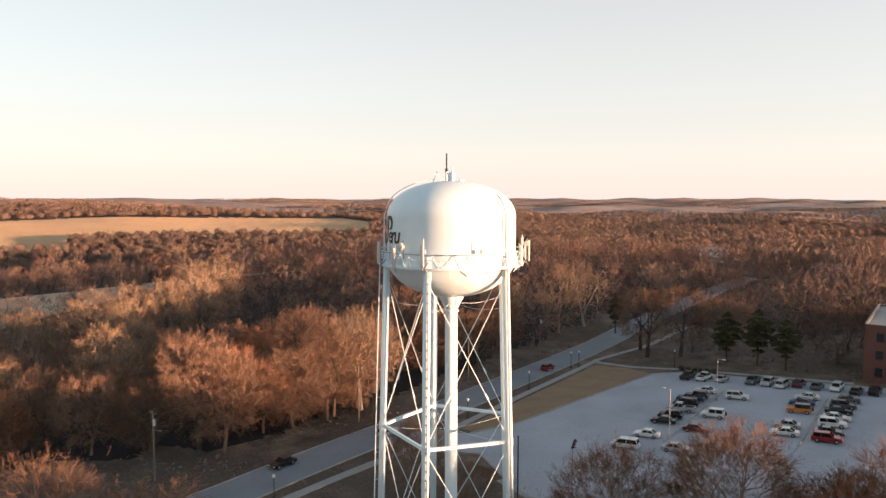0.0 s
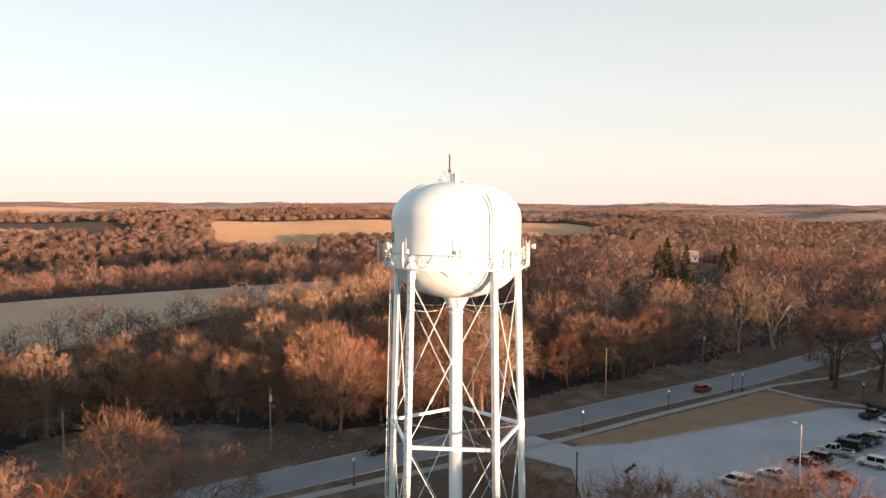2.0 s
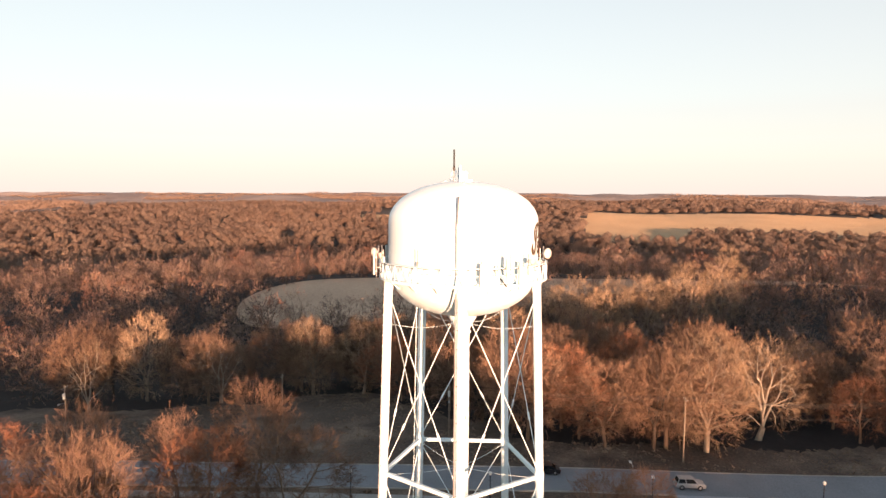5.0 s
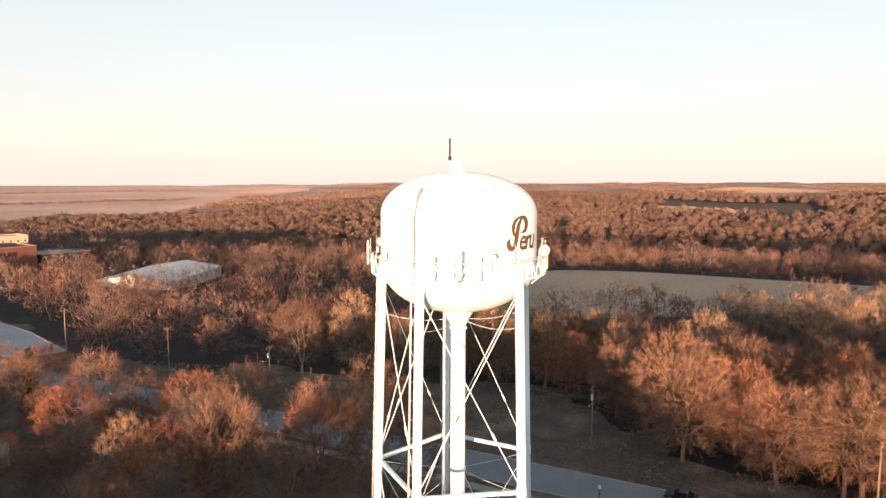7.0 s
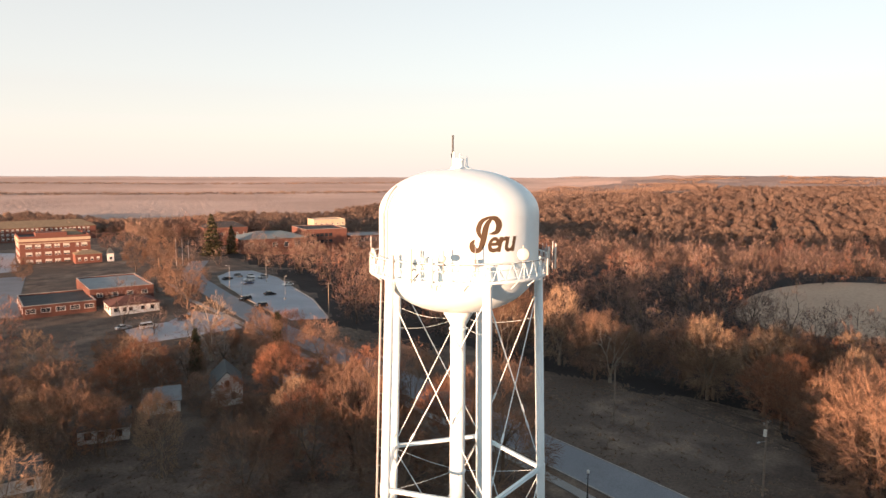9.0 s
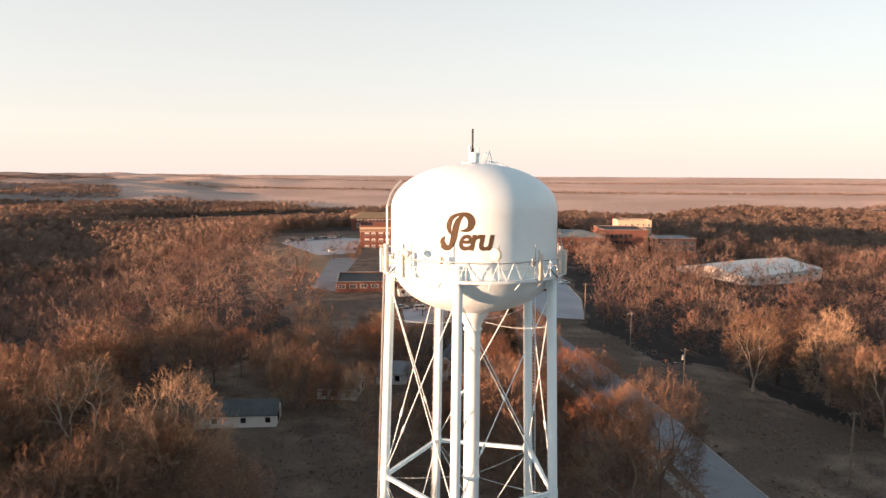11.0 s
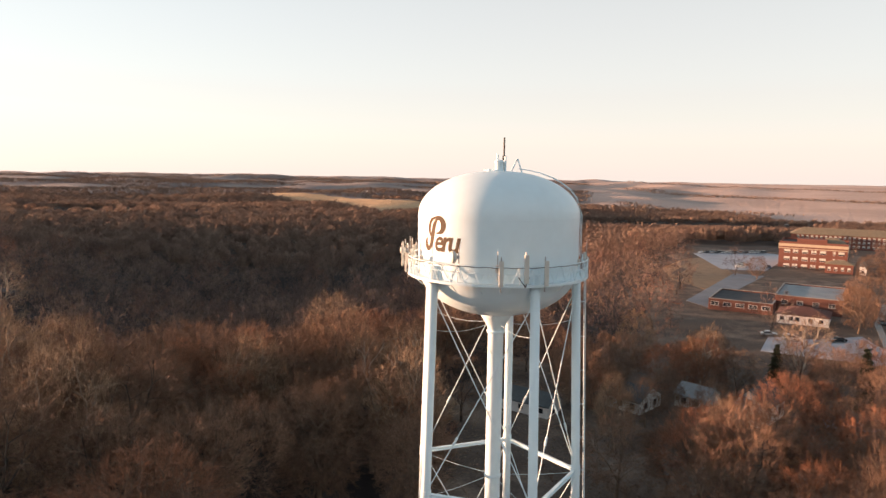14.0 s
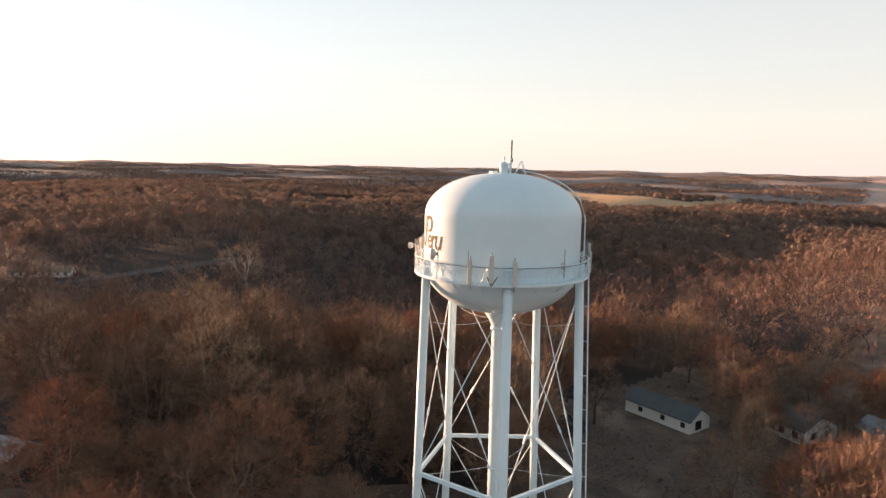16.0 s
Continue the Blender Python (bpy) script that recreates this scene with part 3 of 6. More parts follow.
    for k in range(n):
        a, b, c = (360 / n) * k, (360 / n) * (k + 0.5), (360 / n) * (k + 1)
        part("brace", add_tube(tube(polar(RO, a, FZ + 0.05), polar(RO, b, TOP), 0.03, 0.03, 5), polar(RO, b, TOP), polar(RO, c, FZ + 0.05), 0.03, 0.03, 5), M_TANK, T)
    for k in range(20):
        part("post", tube(polar(RO, 18 * k + 4.5, FZ), polar(RO, 18 * k + 4.5, TOP), 0.03, 0.03, 6), M_TANK, T)
        bm = bmesh.new()
        add_tube(bm, polar(TANK_R - 0.05, 18 * k, FZ - 0.75), polar(RO - 0.05, 18 * k, FZ - 0.1), 0.04, 0.04, 5)
        part("bracket", bm, M_TANK, T)
    # conduit up the shell beside one leg, and the ladder on another
    bm = bmesh.new()
    prev = None
    path = [polar(leg_r(z) + 0.52, -4.6, z) for z in (0.2, 12, 24, 36, 38)] + [polar(TANK_R + 0.34, -4.0, z) for z in (39.5, 41.5, 43.5)]
    path += [polar(r + 0.26, -4.0, shell_z(r) + 0.22) for r in (6.45, 6.1, 5.6)]
    for p in path:
        if prev is not None:
            add_tube(bm, prev, p, 0.085, 0.085, 6)
        prev = p
    for z in np.arange(2, 38, 1.5):
        add_tube(bm, polar(leg_r(z) + 0.3, -3.2, z), polar(leg_r(z) + 0.62, -4.9, z), 0.035, 0.035, 5)
    part("conduit", bm, M_STEEL, T, "grey cable conduit clipped to the leg and shell")
    lad = 215
    rails = []
    for s in (-1, 1):
        off = polar(0.23 * s, lad + 90)
        rails.append([polar(leg_r(z) + 0.75, lad, z) + off for z in (0.5, 10, 20, 30, 39.9)])
    for s in (0, 1):
        part("ladder_rail", path_tube(rails[s], 0.035, 5), M_TANK, T)
    for z in np.arange(0.8, 39.5, 0.32):
        c = polar(leg_r(z) + 0.75, lad, z)
        o = polar(0.23, lad + 90)
        part("rung", tube(c - o, c + o, 0.018, 0.018, 4), M_TANK, T)
    for z in np.arange(3, 39, 3.0):
        part("standoff", tube(polar(leg_r(z) + 0.3, lad, z), polar(leg_r(z) + 0.78, lad, z), 0.03, 0.03, 4), M_TANK, T)
    # cable bundle clipped on a third leg
    az = LEG_AZ[4]
    bm = bmesh.new()
    add_tube(bm, polar(leg_r(0.2) + 0.42, az + 2.2, 0.2), polar(leg_r(38.5) + 0.42, az + 2.2, 38.5), 0.06, 0.06, 6)
    for z in np.arange(2, 38, 0.9):
        add_box(bm, (0.2, 0.26, 0.1), Matrix.Translation(polar(leg_r(z) + 0.4, az + 2.0, z)) @ Matrix.Rotation(radians(az), 4, "Z"))
    part("cable_duct", bm, M_STEEL, T, "dark cable bundle clipped to the leg")
    # roof ladder over the dome
    roof = [(TANK_R + 0.35, 39.9), (TANK_R + 0.35, 42.0), (TANK_R + 0.33, 43.4)] + [(r + 0.25, shell_z(r) + 0.26) for r in (6.3, 5.8, 5.1, 4.2, 3.2, 2.2, 1.3)]
    for s in (-1, 1):
        part("roof_ladder_rail", path_tube([polar(r, lad, z) + polar(0.22 * s, lad + 90) for r, z in roof], 0.03, 5), M_TANK, T)
    for i in range(40):
        f = i / 39 * (len(roof) - 1)
        k = min(int(f), len(roof) - 2)
        r, z = (roof[k][j] + (roof[k + 1][j] - roof[k][j]) * (f - k) for j in (0, 1))
        c, o = polar(r, lad, z), polar(0.22, lad + 90)
        part("rung", tube(c - o, c + o, 0.018, 0.018, 4), M_TANK, T)
    bm = bmesh.new()
    head = polar(1.5, lad, shell_z(1.5) + 1.1)
    for s in (-0.22, 0.22):
        o = polar(s, lad + 90)
        add_tube(bm, polar(1.0, lad, shell_z(1.0)) + o, head + o, 0.03, 0.03, 5)
        add_tube(bm, head + o, polar(1.9, lad, shell_z(1.9)) + o, 0.03, 0.03, 5)
    part("ladder_head", bm, M_TANK, T)
    # vent, hatch and mast on the crown
    vent = part("vent", lathe([(0.36, 46.85), (0.36, 47.62), (0.43, 47.65), (0.43, 47.76), (0.2, 47.86), (0.0, 47.88)], 24), M_TANK, T, "white roof vent", True)
    part("hatch", box((0.55, 0.55, 0.24), Matrix.Translation((0.8, 0.5, 46.98)), 0.03), M_TANK, T)
    mast = part("mast", tube((0.03, -0.85, 46.85), (0.03, -0.85, 48.2), 0.05, 0.05, 8), M_STEEL, T, "slim aerial mast")
    part("aerial", tube((0.03, -0.85, 48.0), (0.03, -0.85, 49.75), 0.075, 0.075, 10), M_DARK, mast, "dark fibreglass aerial")
    part("mast_box", box((0.22, 0.22, 0.35), Matrix.Translation((0.03, -0.85, 48.05)), 0.02), M_DARK, mast)
    for x, y, h in ((0.35, -0.3, 48.35), (-0.35, -0.4, 48.2)):
        part("stub_pipe", tube((x, y, 46.9), (x, y, h), 0.09, 0.09, 8), M_TANK, T)
    return T


build_tower()


def panel_antenna(az, r, z, tall, tilt, proud):
    """A cellular panel on its own pipe, clamped to the balcony rail."""
    A = empty("panel_antenna", Matrix.Translation(polar(r, az, z)) @ Matrix.Rotation(radians(az), 4, "Z"), "tall off-white panel antenna clamped to the balcony rail", "antenna", "antennas on the tank balcony")
    part("pipe", tube((-0.16, 0, -1.25), (-0.16, 0, 1.35), 0.045, 0.045, 8), M_STEEL, A)
    part("panel", box((0.16, 0.34, tall), pose(0.06, 0, 0.12, 0, tilt, 0), 0.03), M_PANEL, A, "flat off-white radome")
    for dz in (-0.6, 0.6):
        part("clamp", box((0.16, 0.14, 0.08), Matrix.Translation((-0.1, 0, dz))), M_STEEL, A)
    part("arm", tube((-0.16, 0, -0.3), (7.45 - r, 0, -0.3), 0.04, 0.04, 6), M_STEEL, A)
    if proud:
        bm = bmesh.new()
        for s in (-0.4, 0.4):
            add_tube(bm, (7.45 - r, s, -0.55), (-0.12, 0, -1.2), 0.04, 0.04, 6)
        part("v_bracket", bm, M_DARK, A, "dark V bracket")
    return A


for centre, sets in ((26, (-15, 0, 11)), (133, (-13, 0, 13)), (258, (-26, -14, 2, 29))):
    for k, d in enumerate(sets):
        mid = d == 0 or d == 29 or d == -14
        panel_antenna(centre + d, 8.0 if mid else 7.62, 39.75 if mid else 39.35, 2.1 if mid else 1.9, 0, mid)


def drum_antenna(az, r, z, size, face=None):
    A = empty("dish_antenna", Matrix.Translation(polar(r, az, z)) @ Matrix.Rotation(radians(az if face is None else face), 4, "Z"), "round white microwave dish on the balcony rail", "antenna", "dishes on the tank balcony")
    m = Matrix.Rotation(radians(90), 4, "Y")
    bm = lathe([(0.0, -0.12), (size * 0.3, -0.1), (size * 0.48, 0.05), (size * 0.5, 0.22), (size * 0.42, 0.3), (0.0, 0.34)], 28)
    bmesh.ops.transform(bm, matrix=m, verts=bm.verts[:])
    part("drum", bm, M_PANEL, A, "white dish with a domed cover", True)
    part("pipe", tube((-0.3, 0, -1.2), (-0.3, 0, 0.6), 0.05, 0.05, 8), M_STEEL, A)
    part("yoke", box((0.25, 0.3, 0.25), Matrix.Translation((-0.2, 0, 0)), 0.02), M_STEEL, A)


drum_antenna(93, 7.5, 40.55, 0.95, 48)
drum_antenna(270, 7.9, 40.6, 0.8)
drum_antenna(44, 7.9, 40.45, 0.55)


def radio_unit(az, z):
    A = empty("radio_unit", Matrix.Translation(polar(7.2, az, z)) @ Matrix.Rotation(radians(az), 4, "Z"), "small grey radio unit on the balcony rail", "radio unit", "radio units on the tank balcony")
    part("case", box((0.2, 0.32, 0.55), None, 0.03), M_PANEL, A)
    part("pipe", tube((0.14, 0, -1.0), (0.14, 0, 1.3), 0.035, 0.035, 6), M_STEEL, A)


for az, z in ((22, 39.9), (31, 40.1), (62, 40.0), (118, 39.8), (238, 40.0), (252, 40.2), (286, 40.1), (330, 40.1), (180, 39.9), (206, 40.1)):
    radio_unit(az, z)


# ---------------------------------------------------------------- trees
def twig_tris(rng, base, direction, count, length, width, out, fan=0.3):
    """Bare twigs: slim triangles that fan out from a branch."""
    d = rng.normal(size=(count, 3)) * fan + direction
    d[:, 2] += 0.12
    d /= np.linalg.norm(d, axis=1)[:, None]
    s = np.cross(d, rng.normal(size=(count, 3)))
    s /= np.linalg.norm(s, axis=1)[:, None] + 1e-9
    le = length * rng.uniform(0.55, 1.2, (count, 1))
    w = width * rng.uniform(0.7, 1.3, (count, 1))
    a = base + d * le * rng.uniform(0, 0.25, (count, 1))
    out.append(np.stack([a - s * w, a + s * w, a + d * le], 1))


def limb_tris(p, q, r0, r1, sides, out):
    d = q - p
    n = np.linalg.norm(d) + 1e-9
    d = d / n
    u = np.cross(d, (0.31, 0.77, 0.55))
    u /= np.linalg.norm(u) + 1e-9
    v = np.cross(d, u)
    a = np.arange(sides) * 2 * np.pi / sides
    ring = np.outer(np.cos(a), u) + np.outer(np.sin(a), v)
    A, B = p + ring * r0, q + ring * r1
    for k in range(sides):
        j = (k + 1) % sides
        out.append(np.array([[A[k], A[j], B[j]], [A[k], B[j], B[k]]]))


def fans(rng, root, way, long, half):
    """Sprays: a triangle each, from its root out to a broad uneven end."""
    side = np.cross(way, rng.normal(size=way.shape))
    side *= (half / (np.linalg.norm(side, axis=1) + 1e-9))[:, None]
    tip = root + way * long[:, None]
    return np.stack([root, tip - side, tip + side], 1)


def grow(seed, tall, spread, bole, points, twigs, twig_len, twig_wide, squash=1.0, thick=1.0, sides=5, fan=0.3, coarse=False, sprays=8, spray_wide=0.3):
    """A bare deciduous tree: a tapered trunk that forks again and again towards an uneven round crown, and a haze of twigs. Returns wood and twig triangles."""
    rng = np.random.default_rng(seed)
    wood, haze = [], []
    low = tall * bole
    mid = np.array([0, 0, low + (tall - low) * 0.42])
    half = np.array([spread, spread, (tall - low) * 0.56 * squash])
    lumps = rng.normal(size=(9, 3))
    lumps /= np.linalg.norm(lumps, axis=1)[:, None]
    d = rng.normal(size=(points, 3))
    d[:, 2] = d[:, 2] * 0.85 + 0.22
    d /= np.linalg.norm(d, axis=1)[:, None]
    k = 0.82 + 0.24 * np.clip((d @ lumps.T).max(1) - 0.45, 0, 1) / 0.55
    ends = mid + d * half * (k * rng.uniform(0.35, 1.0, points) ** 0.33)[:, None]
    R = tall * 0.019 * thick

    def radius(n):
        return R * (n / points) ** 0.52

    def branch(p, came, sel, depth):
        n = len(sel)
        if n == 1 or depth > 9:
            for j in sel:
                q = ends[j]
                u = np.cross(q - p, rng.normal(size=3))
                u *= max(radius(1), 0.02) / (np.linalg.norm(u) + 1e-9)
                wood.append(np.array([[p - u, p + u, q]]))
                way = q - p
                way = way / (np.linalg.norm(way) + 1e-9) + 0.45 * (q - mid) / (np.linalg.norm(q - mid) + 1e-9)
                way /= np.linalg.norm(way) + 1e-9
                twig_tris(rng, q, way, twigs - twigs // 2, twig_len, twig_wide, haze, fan)
                twig_tris(rng, p + (q - p) * 0.5, way, twigs // 2, twig_len, twig_wide, haze, fan)
            return
        ways = (3 if depth == 0 else 2) if n > 3 else 2
        ways = min(ways + (1 if depth == 0 and n > 60 else 0) + (1 if rng.random() < 0.35 and n > 8 else 0), n)
        pts = ends[sel]
        u = (pts - p) / (np.linalg.norm(pts - p, axis=1)[:, None] + 1e-9)
        cen = u[rng.choice(n, ways, replace=False)]
        for _ in range(4):
            own = (u @ cen.T).argmax(1)
            cen = np.array([u[own == w].mean(0) if (own == w).any() else u[rng.integers(n)] for w in range(ways)])
        for w in range(ways):
            mine = sel[own == w]
            if not len(mine):
                continue
            if len(mine) == 1:
                branch(p, came, mine, depth + 1)
                continue
            c = ends[mine].mean(0)
            span = c - p
            le = np.linalg.norm(span) + 1e-9
            head = span / le * 0.8 + came * 0.25 + rng.normal(size=3) * 0.10
            head[2] += 0.10
            head /= np.linalg.norm(head)
            q = p + head * le * rng.uniform(0.38, 0.55)
            r0, r1 = radius(len(mine)) * 1.08, radius(len(mine)) * 0.85
            if coarse or len(mine) < 5:
                v = np.cross(head, rng.normal(size=3))
                v /= np.linalg.norm(v) + 1e-9
                wood.append(np.array([[p - v * r0, p + v * r0, q + v * r1], [p - v * r0, q + v * r1, q - v * r1]]))
            else:
                h = (p + q) / 2 + rng.normal(size=3) * le * 0.02
                if len(mine) > 14:
                    limb_tris(p, h, r0, (r0 + r1) / 2, sides if depth == 0 else 4, wood)
                    limb_tris(h, q, (r0 + r1) / 2, r1, sides if depth == 0 else 4, wood)
                else:
                    limb_tris(p, q, r0, r1, 3, wood)
            branch(q, head, mine, depth + 1)

    foot = np.array([rng.normal() * 0.25, rng.normal() * 0.25, max(low, 0.3)])
    limb_tris(np.zeros(3), foot, R * 1.35, R, 3 if coarse else sides + 2, wood)
    branch(foot, np.array([0, 0, 1.0]), np.arange(points), 0)
    # sprays of the finest shoots
    k = sprays
    root = np.repeat(ends, k, 0)
    root = root + rng.normal(size=root.shape) * twig_len * (0.6 if coarse else 0.36)
    way = root - (mid - np.array([0, 0, half[2] * 0.55]))
    way /= np.linalg.norm(way, axis=1)[:, None] + 1e-9
    way = way + rng.normal(size=way.shape) * 0.42
    way /= np.linalg.norm(way, axis=1)[:, None] + 1e-9
    root = root - way * rng.uniform(0.0, 1.0, (len(root), 1)) * twig_len
    spray = fans(rng, root, way, twig_len * rng.uniform(0.7, 1.25, len(root)), spray_wide * rng.uniform(0.7, 1.3, len(root)))
    return np.concatenate(wood), np.concatenate(haze) if twigs else np.zeros((0, 3, 3)), spray


def soup(name, tris, mats, index=None):
    """Loose triangles; the sprays among them spread from their first corner."""
    return tri_mesh(name, tris.reshape(-1, 3), np.arange(len(tris) * 3).reshape(-1, 3), mats, index, True)


KINDS = []
for seed, tall, spread, bole, points, twigs, ln, wd, squash, thick, wood_mat, twig_mat, label in (
    (1, 14, 5.9, 0.22, 230, 7, 1.3, 0.019, 1.0, 0.85, M_LIMB, M_TWIG, "bare rounded deciduous tree with brown twigs"),
    (2, 15.5, 5.6, 0.25, 230, 7, 1.35, 0.019, 1.05, 0.85, M_BARK, M_TWIG, "bare deciduous tree with brown twigs in winter"),
    (3, 13, 5.6, 0.2, 230, 8, 1.25, 0.018, 1.0, 0.8, M_LIMB, M_RED, "bare tree with reddish budding twigs"),
    (4, 17, 5.9, 0.18, 220, 6, 1.4, 0.018, 1.05, 0.9, M_PALE, M_TAN, "tall bare tree with pale limbs and tan twigs"),
    (5, 19, 7.0, 0.14, 210, 3, 1.4, 0.02, 1.0, 1.1, M_WHITEBARK, M_TAN, "tall spreading sycamore with pale bare limbs"),
    (6, 11, 4.6, 0.16, 200, 7, 1.15, 0.019, 1.0, 0.8, M_LIMB, M_TWIG, "small bare tree with dense brown twigs"),
    (7, 12, 6.3, 0.2, 230, 7, 1.3, 0.019, 0.95, 0.9, M_LIMB, M_TWIG, "broad low bare tree with brown twigs"),
    (8, 13, 5.8, 0.2, 230, 12, 1.3, 0.011, 1.0, 0.7, M_LIMB, M_RED, "bare tree with a haze of fine reddish twigs"),
    (9, 15, 5.6, 0.24, 230, 11, 1.35, 0.012, 1.0, 0.75, M_LIMB, M_TWIG, "bare tree with golden limbs and fine brown twigs"),
    (10, 15, 6.6, 0.30, 200, 9, 1.3, 0.02, 0.95, 1.1, M_BARK, M_TWIG, "old bare shade tree with a stout dark trunk"),
):
    w, h, spray = grow(seed, tall, spread, bole, points, 4 if seed == 5 else 8, ln, wd * 1.5, squash, thick, sprays=3 if seed == 5 else 6, spray_wide=0.24, fan=0.42)
    fine_mat = {M_TWIG: M_HAZE, M_TAN: M_HAZE_TAN, M_RED: M_HAZE_RED}[twig_mat]
    KINDS.append((soup("trunk", w, [wood_mat]), soup("crown", np.concatenate([h, spray]), [twig_mat, fine_mat], np.repeat((0, 1), (len(h), len(spray)))), label, tall))


def plant(kind, x, y, size=1.0, turn=0.0, wide=1.0):
    trunk, crown, label, tall = KINDS[kind]
    e = empty("tree", pose(x, y, float(height(x, y)) - 0.15, 0, 0, turn) @ Matrix.Diagonal((size * wide, size * wide, size, 1)), label, "tree", "bare trees")
    for nm, me in (("trunk", trunk), ("crown", crown)):
        o = new(nm, me)
        o.parent = e
    return e


# land kept free of woods
PARK = [[(-30, -15), (-28, -160), (-66, -170), (-95, -260), (-60, -440), (70, -440), (62, -240), (34, -150), (54, -98), (48, -60), (14, -12)],
        [(-60, 114), (52, 112), (60, 210), (-30, 240), (-62, 200)]]
CLEAR = [
    [(-20, -72), (6, -76), (20, -78), (22, -100), (-18, -104)],
    [(2, -26), (26, -26), (48, -66), (20, -72), (4, -50)],
    [(-146, 226), (-222, 296), (-212, 322), (-180, 318), (-126, 246)],
    [(-104, 160), (-152, 198), (-148, 214), (-124, 216), (-94, 172)],
    [(300, 42), (262, 36), (236, -20), (244, -72), (285, -78), (312, -20)],
    [(-57, 170), (-57, 5), (-84, -6), (-96, -27), (-94, -38), (-85, -53), (-76, -75), (-73, -95), (-58, -140), (-56, -160), (-30, -160), (-26, -100), (-26, 112), (-36, 170)],
    [(-40, 22), (-8, 24), (54, 34), (56, 113), (-40, 116)],
    [(-17, -17), (17, -17), (17, 17), (-17, 17)],
    [(-26, -16), (33, -16), (33, 36), (-26, 36)],
    [(-4, -18), (10, -24), (22, -50), (30, -66), (54, -72), (54, -90), (2, -104), (-2, -80)],
]
# built-up campus ground
CLEAR_TOWN = [[(-42, -150), (-68, -146), (-90, -222), (-78, -264), (-26, -264), (-24, -150)], [(24, -180), (24, -385), (-36, -385), (-36, -180)], [(-232, -250), (-215, -222), (-160, -212), (-145, -268), (-205, -300)], [(-120, -296), (-210, -302), (-210, -330), (-95, -330)],
              [(-92, -312), (-192, -312), (-192, -385), (-92, -385)], [(66, -320), (66, -490), (10, -490), (10, -320)], [(24, -290), (24, -232), (50, -258), (70, -312), (64, -350), (44, -376)]]


def any_in(polys, x, y):
    h = np.zeros(np.shape(x), bool)
    for p in polys:
        h |= inside(p, x, y)
    return h


def scatter(rng, cell, rmin, rmax, grow_cell=0.0):
    """Jittered rows of places between two radii."""
    out = []
    r = rmin
    while r < rmax:
        c = cell + grow_cell * (r - rmin)
        n = max(3, int(2 * math.pi * r / c))
        a = np.arange(n) * 2 * np.pi / n + rng.uniform(0, 2 * np.pi / n) + rng.uniform(-0.5, 0.5, n) * 2 * np.pi / n
        rr = r + rng.uniform(-0.5, 0.5, n) * c
        out.append(np.stack([rr * np.cos(a), rr * np.sin(a)], 1))
        r += c * 0.9
    return np.concatenate(out)


